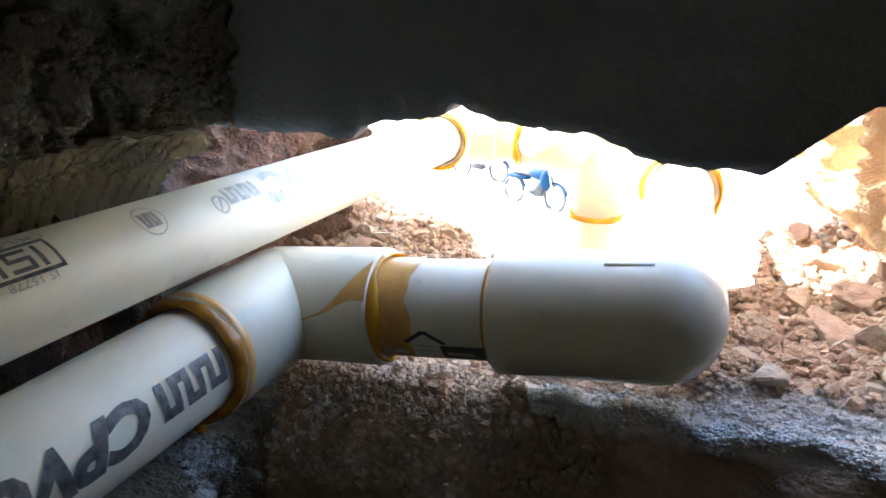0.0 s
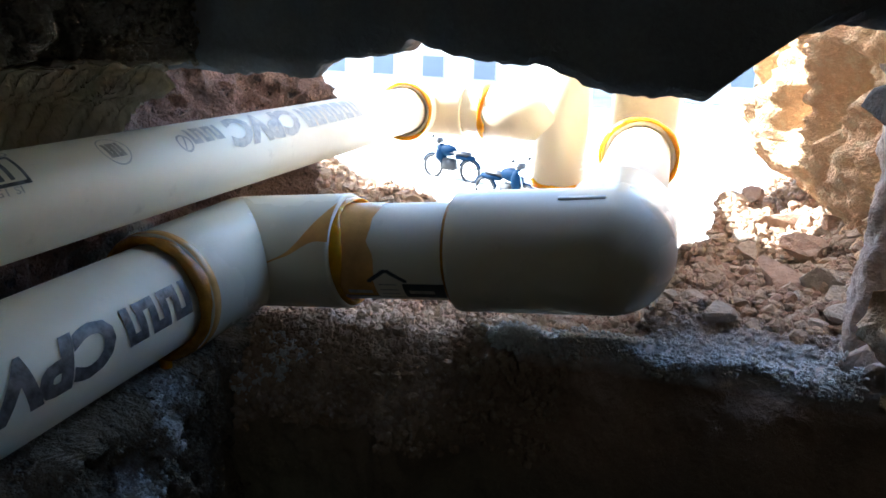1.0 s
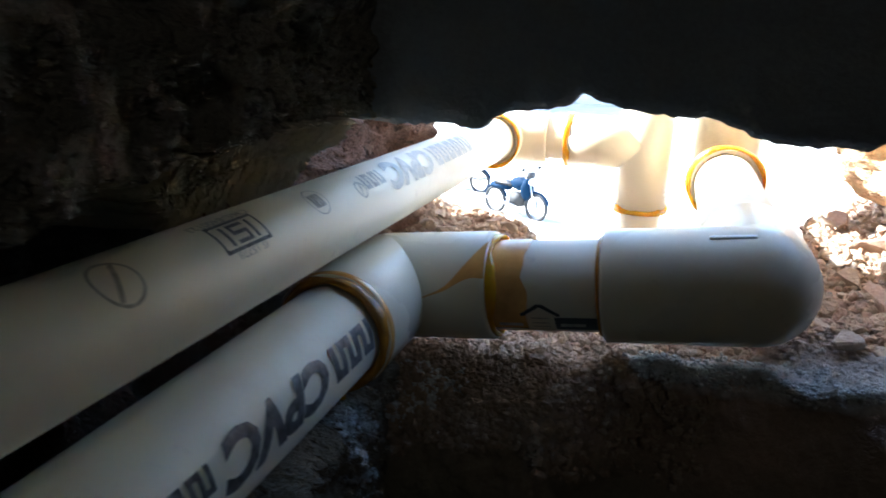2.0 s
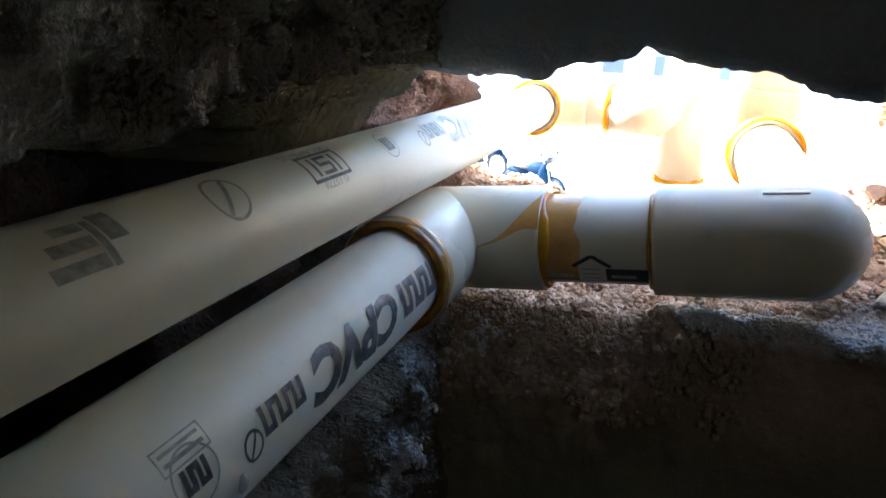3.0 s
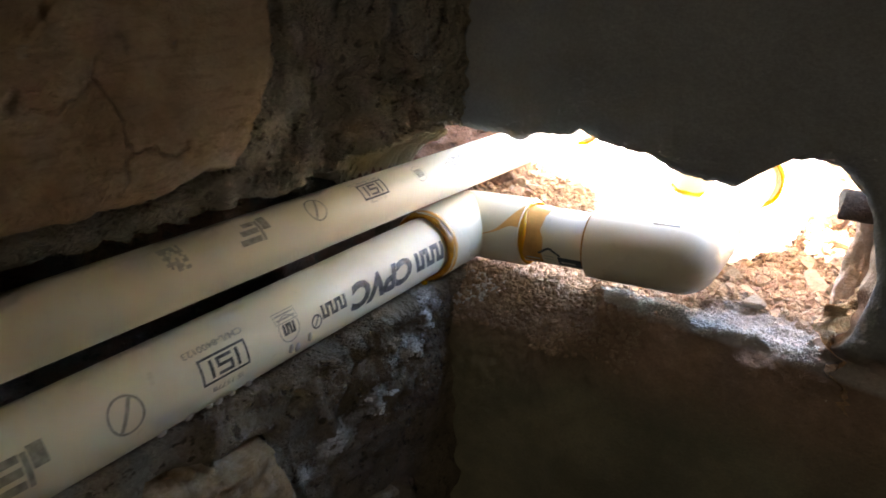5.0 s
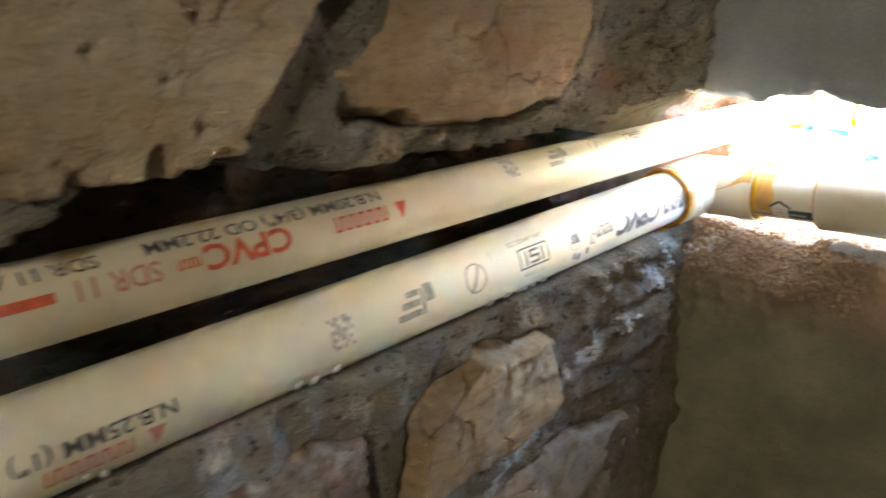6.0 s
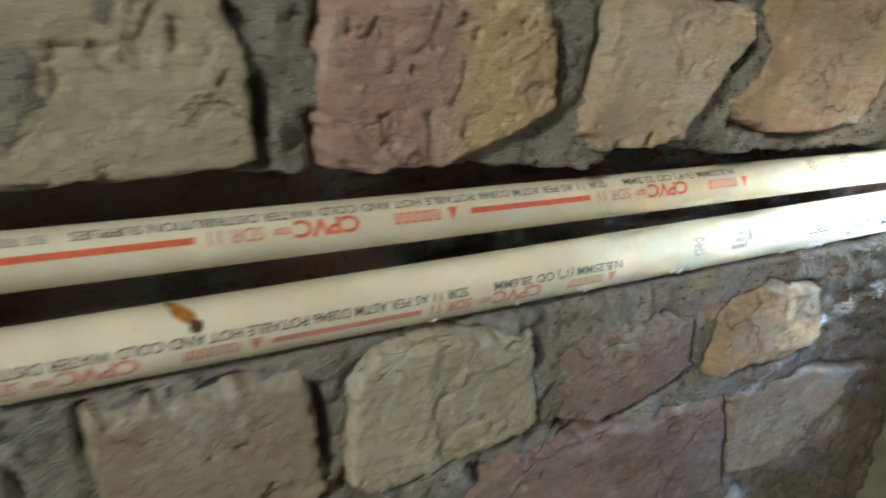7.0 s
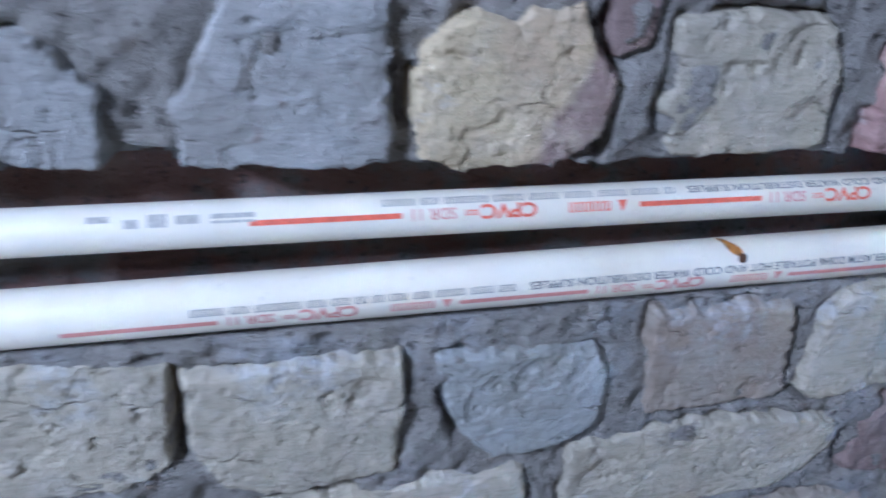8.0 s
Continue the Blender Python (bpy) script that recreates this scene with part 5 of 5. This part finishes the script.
cement_run(R_FIT, 0.0373, 0.0140, 46, -4, 22, 0.7, elbow_1)
# the raised bar on the second elbow
bm = bmesh.new()
box(bm, (-0.0062, -0.0009, -0.0008), (0.0062, 0.0009, 0.0002))
bmesh.ops.bevel(bm, geom=bm.edges[:], offset=0.0002, segments=2, affect="EDGES")
bmesh.ops.recalc_face_normals(bm, faces=bm.faces)
bar = part("moulding_bar", bm, M_BAR, elbow_2, "pale raised bar")
bar.location = branch * -0.0083 + Vector((0.0, -0.0063, 0.0164))
bar.rotation_euler = (radians(21), -math.atan(DZ), 0)
# cement dripping below the first elbow
bm = bmesh.new()
lathe(bm, (0, 0, 0), (0.25, -0.2, -1), [(0, 0.0018), (0.003, 0.0016), (0.006, 0.0010), (0.009, 0.0013), (0.0105, 0.0006)], 12)
drip = part("cement_drip", bm, M_GLUE, elbow_1, "hanging amber drip")
drip.location = (0.002, -YE - MOUTH - 0.001, -0.0160)

# the run outside: from the second elbow to a riser
out_y = 0.1897
pipe_out = empty("water_pipe", "cream plastic pipe running out through the wall hole", "pipe", "water pipes", at=corner_2)
tube("tube", (0, 0.03, 0), (0, out_y - corner_2.y + 0.02, 0), R_LOW, M_CPVC, pipe_out)
elbow_3 = elbow("cream plastic elbow turning up outside the wall", (corner_2.x, out_y + 0.030, corner_2.z), (0, -1, 0), 0.030, (0, 0, 1), 0.030, 0.0172)
glue_ring((0, -0.0300, 0), (0, 1, 0), 0.0178, elbow_3, 0.0021, 5)
riser = empty("water_pipe", "cream plastic riser pipe outside the wall", "pipe", "water pipes", at=(corner_2.x, out_y + 0.030, corner_2.z))
tube("tube", (0, 0, 0.02), (0, 0, 1.2), R_LOW, M_CPVC, riser)
# the upper pipe's elbow, cross piece and riser
ue = Vector((UP[0] + UP[1] * 0.2115, 0.2115, UP[2] + UP[3] * 0.2115))
elbow_4 = elbow("small cream plastic elbow outside the wall", ue, (0, -1, 0), 0.024, (1, 0, 0), 0.026, 0.0138)
glue_ring((0, -0.0245, 0), (0, 1, 0), 0.0140, elbow_4, 0.0016, 6)
tee = empty("pipe_tee", "cream plastic tee joining the riser outside the wall", "pipe fitting", "pipe fittings", at=(0.0625, ue.y, ue.z))
part("socket", lathe(bmesh.new(), (0, 0, -0.034), (0, 0, 1), [(0, 0.0125), (0, 0.0138), (0.068, 0.0138), (0.068, 0.0125)], 48), M_CPVC_FIT, tee)
part("socket", lathe(bmesh.new(), (0, 0, 0), (-1, 0, 0), [(0, 0.0136), (0.040, 0.0138), (0.040, 0.0122)], 48), M_CPVC_FIT, tee)
glue_ring((-0.0405, 0, 0), (1, 0, 0), 0.0137, tee, 0.0015, 7)
glue_ring((0, 0, -0.0345), (0, 0, 1), 0.0137, tee, 0.0016, 8)
cross = empty("water_pipe", "short cream plastic pipe into the tee", "pipe", "water pipes", at=ue)
tube("tube", (0.02, 0, 0), (0.062 - ue.x, 0, 0), R_UP, M_CPVC, cross)
riser_2 = empty("water_pipe", "slim cream plastic riser pipe outside the wall", "pipe", "water pipes", at=(0.0625, ue.y, -4.10))
tube("tube", (0, 0, 0), (0, 0, 5.4), R_UP, M_CPVC, riser_2)


# ---- water drops under the lower pipe ----
def water_material():
    mat, nt, bsdf, pos = start_material("whitened_water", 0.02)
    # near-opaque white stands in for the bright hole mirrored in each drop
    bsdf.inputs["Base Color"].default_value = (0.95, 0.97, 1, 1)
    bsdf.inputs["Transmission Weight"].default_value = 0.2
    bsdf.inputs["IOR"].default_value = 1.33
    return mat


M_WATER = water_material()
rg = random.Random(12)
for y, deg, s in ((-0.118, -8, 1.2), (-0.1245, -14, 1.3), (-0.128, -10, 1.2), (-0.146, -42, 1.5), (-0.153, -46, 1.4), (-0.159, -48, 1.7), (-0.163, -44, 1.2), (-0.172, -40, 1.3), (-0.182, -45, 1.4), (-0.263, -35, 1.3), (-0.272, -40, 1.7), (-0.279, -33, 1.4), (-0.340, -42, 1.5), (-0.345, -30, 1.0), (-0.383, -44, 1.2), (-0.43, -46, 1.2)):
    bm = bmesh.new()
    ball(bm, (0, 0, 0), 0.0010 * s, 16, (0.75, 0.85, 1.6))
    ob = part("water_drop", bm, M_WATER)
    ob.location = on_pipe("low", y, radians(deg), 0.0002)
    ob.rotation_euler = (0, -radians(deg), rg.uniform(-0.5, 0.5))
    tagged(ob, "clear water drop clinging to the pipe, its bright reflection painted white", "water drop", "water drops on the pipe")


# ---- the closed room round the walk ----
def slab(name, lo, hi, material, label, category):
    bm = bmesh.new()
    box(bm, lo, hi)
    return tagged(part(name, bm, material, shade=False), label, category, kind="structure")


slab("floor", (-0.3, -3.4, -1.0), (1.8, 0.1, -0.9), M_GROUND, "bare cement floor of the room", "floor")
slab("ceiling", (-0.3, -3.4, 2.3), (1.8, 0.1, 2.42), M_PAINT, "dull painted ceiling of the room", "ceiling")
slab("wall_south", (-0.3, -3.35, -0.9), (1.8, -3.2, 2.3), M_PAINT, "dull painted room wall", "wall")
slab("wall_west_plain", (-0.3, -3.2, -0.9), (-0.1, 0.0, 2.3), M_PAINT, "plain backing of the brick wall", "wall")
slab("wall_west_above", (-0.1, -3.2, 0.40), (-0.004, 0.0, 2.3), M_MORTAR, "plain upper part of the brick wall", "wall")
slab("wall_west_below", (-0.1, -3.2, -0.9), (-0.004, 0.0, -0.40), M_MORTAR, "plain lower part of the brick wall", "wall")
slab("wall_west_beyond", (-0.1, -3.2, -0.40), (-0.004, -1.245, 0.40), M_MORTAR, "plain further part of the brick wall", "wall")
slab("wall_east", (1.2, -3.2, -0.9), (1.35, -2.45, 2.3), M_PAINT, "dull painted room wall beside the window", "wall")
slab("wall_east_side", (1.2, -2.15, -0.9), (1.35, 0.1, 2.3), M_PAINT, "dull painted room wall beside the window", "wall")
slab("wall_east_sill", (1.2, -2.45, -0.9), (1.35, -2.15, 1.05), M_PAINT, "dull painted wall under the window", "wall")
slab("wall_east_head", (1.2, -2.45, 1.45), (1.35, -2.15, 2.3), M_PAINT, "dull painted wall over the window", "wall")
slab("house_base", (-3.0, 0.02, -4.10), (2.75, 0.118, -0.050), M_FACADE, "pale rendered lower storey of the house", "wall")
slab("house_base_left", (-3.0, 0.118, -4.10), (-0.012, 0.160, -0.050), M_FACADE, "pale rendered plinth of the house", "wall")
slab("house_base_right", (0.150, 0.118, -4.10), (2.75, 0.225, -0.050), M_FACADE, "pale rendered plinth of the house", "wall")
slab("wall_west_end", (-3.0, 0.0, -0.050), (-0.08, 0.045, 2.42), M_FACADE, "pale rendered outer wall of the house", "wall")

# unseen mass over the house, added to hold light off the yard
slab("house_light_block", (-14.0, -9.0, 2.42), (12.0, 0.045, 14.0), M_FACADE, "unseen pale rendered upper storeys, added to block light", "wall")
slab("house_side", (-14.0, -9.0, -4.10), (-3.0, 0.045, 2.42), M_FACADE, "pale rendered side of the house", "wall")

# ---- outside ----
bm = bmesh.new()
bmesh.ops.create_grid(bm, x_segments=40, y_segments=40, size=600)
bmesh.ops.translate(bm, verts=bm.verts[:], vec=(0, 0, -4.10))
tagged(part("ground", bm, M_GROUND, shade=False), "pale dry yard in hard sunlight", "ground", kind="structure")


def far_house(x0, x1, y, z1, label):
    house = empty("house", label, "house", "houses across the yard", at=(x0, y, -4.10))
    w, h = x1 - x0, z1 + 4.10
    bm = bmesh.new()
    box(bm, (0, 0, 0), (w, 7, h))
    part("wall", bm, M_FACADE, house, shade=False)
    bm = bmesh.new()
    box(bm, (-0.3, -0.4, h), (w + 0.3, 7.3, h + 0.35))
    part("roof", bm, M_FACADE, house, shade=False)
    cols, floors = max(2, int(w / 3)), max(1, int(h / 3.1))
    for i in range(cols):
        for k in range(floors):
            wx, wz = (i + 0.5) * w / cols, 1.0 + k * 3.1
            bm = bmesh.new()
            box(bm, (wx - 0.75, -0.06, wz), (wx + 0.75, 0.02, wz + 1.4))
            win = part("window", bm, M_PAINT, house, shade=False)
            bm = bmesh.new()
            box(bm, (wx - 0.65, -0.09, wz + 0.1), (wx + 0.65, -0.05, wz + 1.3))
            part("pane", bm, M_GLASSDARK, win, shade=False)


far_house(-22, -9, 44, 3.0, "pale two-storey house with dark windows")
far_house(-7, 6, 50, 2.4, "white flat-roofed house with dark windows")
far_house(8, 20, 46, 3.4, "pale flat-roofed house with dark windows")


def torus_bm(R, r, seg=40, around=10):
    bm = bmesh.new()
    rings = []
    for i in range(seg):
        a = 2 * math.pi * i / seg
        rings.append([bm.verts.new(((R + r * math.cos(b)) * math.cos(a), r * math.sin(b), (R + r * math.cos(b)) * math.sin(a))) for b in [2 * math.pi * j / around for j in range(around)]])
    for i in range(seg):
        for j in range(around):
            bm.faces.new((rings[i][j], rings[(i + 1) % seg][j], rings[(i + 1) % seg][(j + 1) % around], rings[i][(j + 1) % around]))
    return bm


def rod(bm, a, b, r, seg=10):
    a, b = Vector(a), Vector(b)
    lathe(bm, a, b - a, [(0, r), ((b - a).length, r)], seg)
    return bm


def motorcycle(m, label):
    """A light street motorcycle, nose along +x, on its side stand."""
    bike = empty("motorcycle", label, "motorcycle", "parked motorcycles")
    for x in (-0.63, 0.65):
        wheel = part("wheel", torus_bm(0.285, 0.012), M_STEEL, bike)
        wheel.location = (x, 0, 0.30)
        part("tyre", torus_bm(0.30, 0.04), M_RUBBER, wheel)
        bm = rod(bmesh.new(), (0, -0.06, 0), (0, 0.06, 0), 0.045)
        for k in range(14):
            a = 2 * math.pi * k / 14
            rod(bm, (0.04 * math.cos(a), 0, 0.04 * math.sin(a)), (0.28 * math.cos(a), 0, 0.28 * math.sin(a)), 0.003, 5)
        part("spokes", bm, M_STEEL, wheel)
    bm = bmesh.new()
    ball(bm, (0.16, 0, 0.80), 0.22, 24, (1.4, 0.75, 0.75))
    part("tank", bm, M_BLUE, bike, "blue fuel tank")
    bm = bmesh.new()
    box(bm, (-0.62, -0.13, 0.72), (0.02, 0.13, 0.82))
    bmesh.ops.bevel(bm, geom=bm.edges[:], offset=0.04, segments=3, affect="EDGES")
    part("seat", bm, M_SEAT, bike)
    bm = bmesh.new()
    box(bm, (-0.75, -0.11, 0.60), (-0.15, 0.11, 0.73))
    bmesh.ops.bevel(bm, geom=bm.edges[:], offset=0.035, segments=2, affect="EDGES")
    part("tail_panel", bm, M_BLUE, bike)
    bm = bmesh.new()
    box(bm, (-0.12, -0.13, 0.26), (0.28, 0.13, 0.58))
    bmesh.ops.bevel(bm, geom=bm.edges[:], offset=0.04, segments=2, affect="EDGES")
    part("engine", bm, M_RUBBER, bike)
    bm = rod(bmesh.new(), (0.45, 0.05, 0.92), (0.65, 0.06, 0.30), 0.022)
    rod(bm, (0.45, -0.05, 0.92), (0.65, -0.06, 0.30), 0.022)
    part("fork", bm, M_STEEL, bike)
    bm = rod(bmesh.new(), (0.40, -0.33, 1.02), (0.42, 0.33, 1.02), 0.013)
    part("handlebar", bm, M_RUBBER, bike)
    for y in (-0.3, 0.3):
        bm = rod(bmesh.new(), (0.40, y * 0.8, 1.02), (0.44, y, 1.17), 0.006)
        ball(bm, (0.45, y, 1.2), 0.055, 12, (0.4, 1.2, 0.8))
        part("mirror", bm, M_RUBBER, bike)
    bm = bmesh.new()
    ball(bm, (0.52, 0, 0.90), 0.10, 16, (0.8, 1, 1))
    part("headlight", bm, M_LAMP, bike)
    bm = bmesh.new()
    ball(bm, (0.36, 0, 0.70), 0.2, 20, (0.75, 0.95, 1.35))
    part("fairing", bm, M_BLUE, bike)
    bm = bmesh.new()
    box(bm, (0.40, -0.10, 0.98), (0.50, 0.10, 1.12))
    part("visor", bm, M_SEAT, bike)
    for x in (-0.63, 0.65):
        arc = torus_bm(0.36, 0.03, 40, 8)
        bmesh.ops.delete(arc, geom=[v for v in arc.verts if v.co.z < 0.1], context="VERTS")
        fender = part("mudguard", arc, M_BLUE, bike)
        fender.location = (x, 0, 0.30)
    bm = rod(bmesh.new(), (0.1, -0.15, 0.28), (-0.75, -0.17, 0.36), 0.04)
    part("exhaust", bm, M_STEEL, bike)
    bm = rod(bmesh.new(), (-0.05, 0.12, 0.3), (-0.1, 0.3, 0.0), 0.012)
    part("stand", bm, M_STEEL, bike)
    bike.matrix_world = m
    return bike


motorcycle(pose(-3.41, 17.0, -4.10, 0, 0, -28), "blue motorcycle parked in the sunny yard")
motorcycle(pose(-5.50, 19.55, -4.10, 0, 0, 160), "blue motorcycle parked further off in the yard")
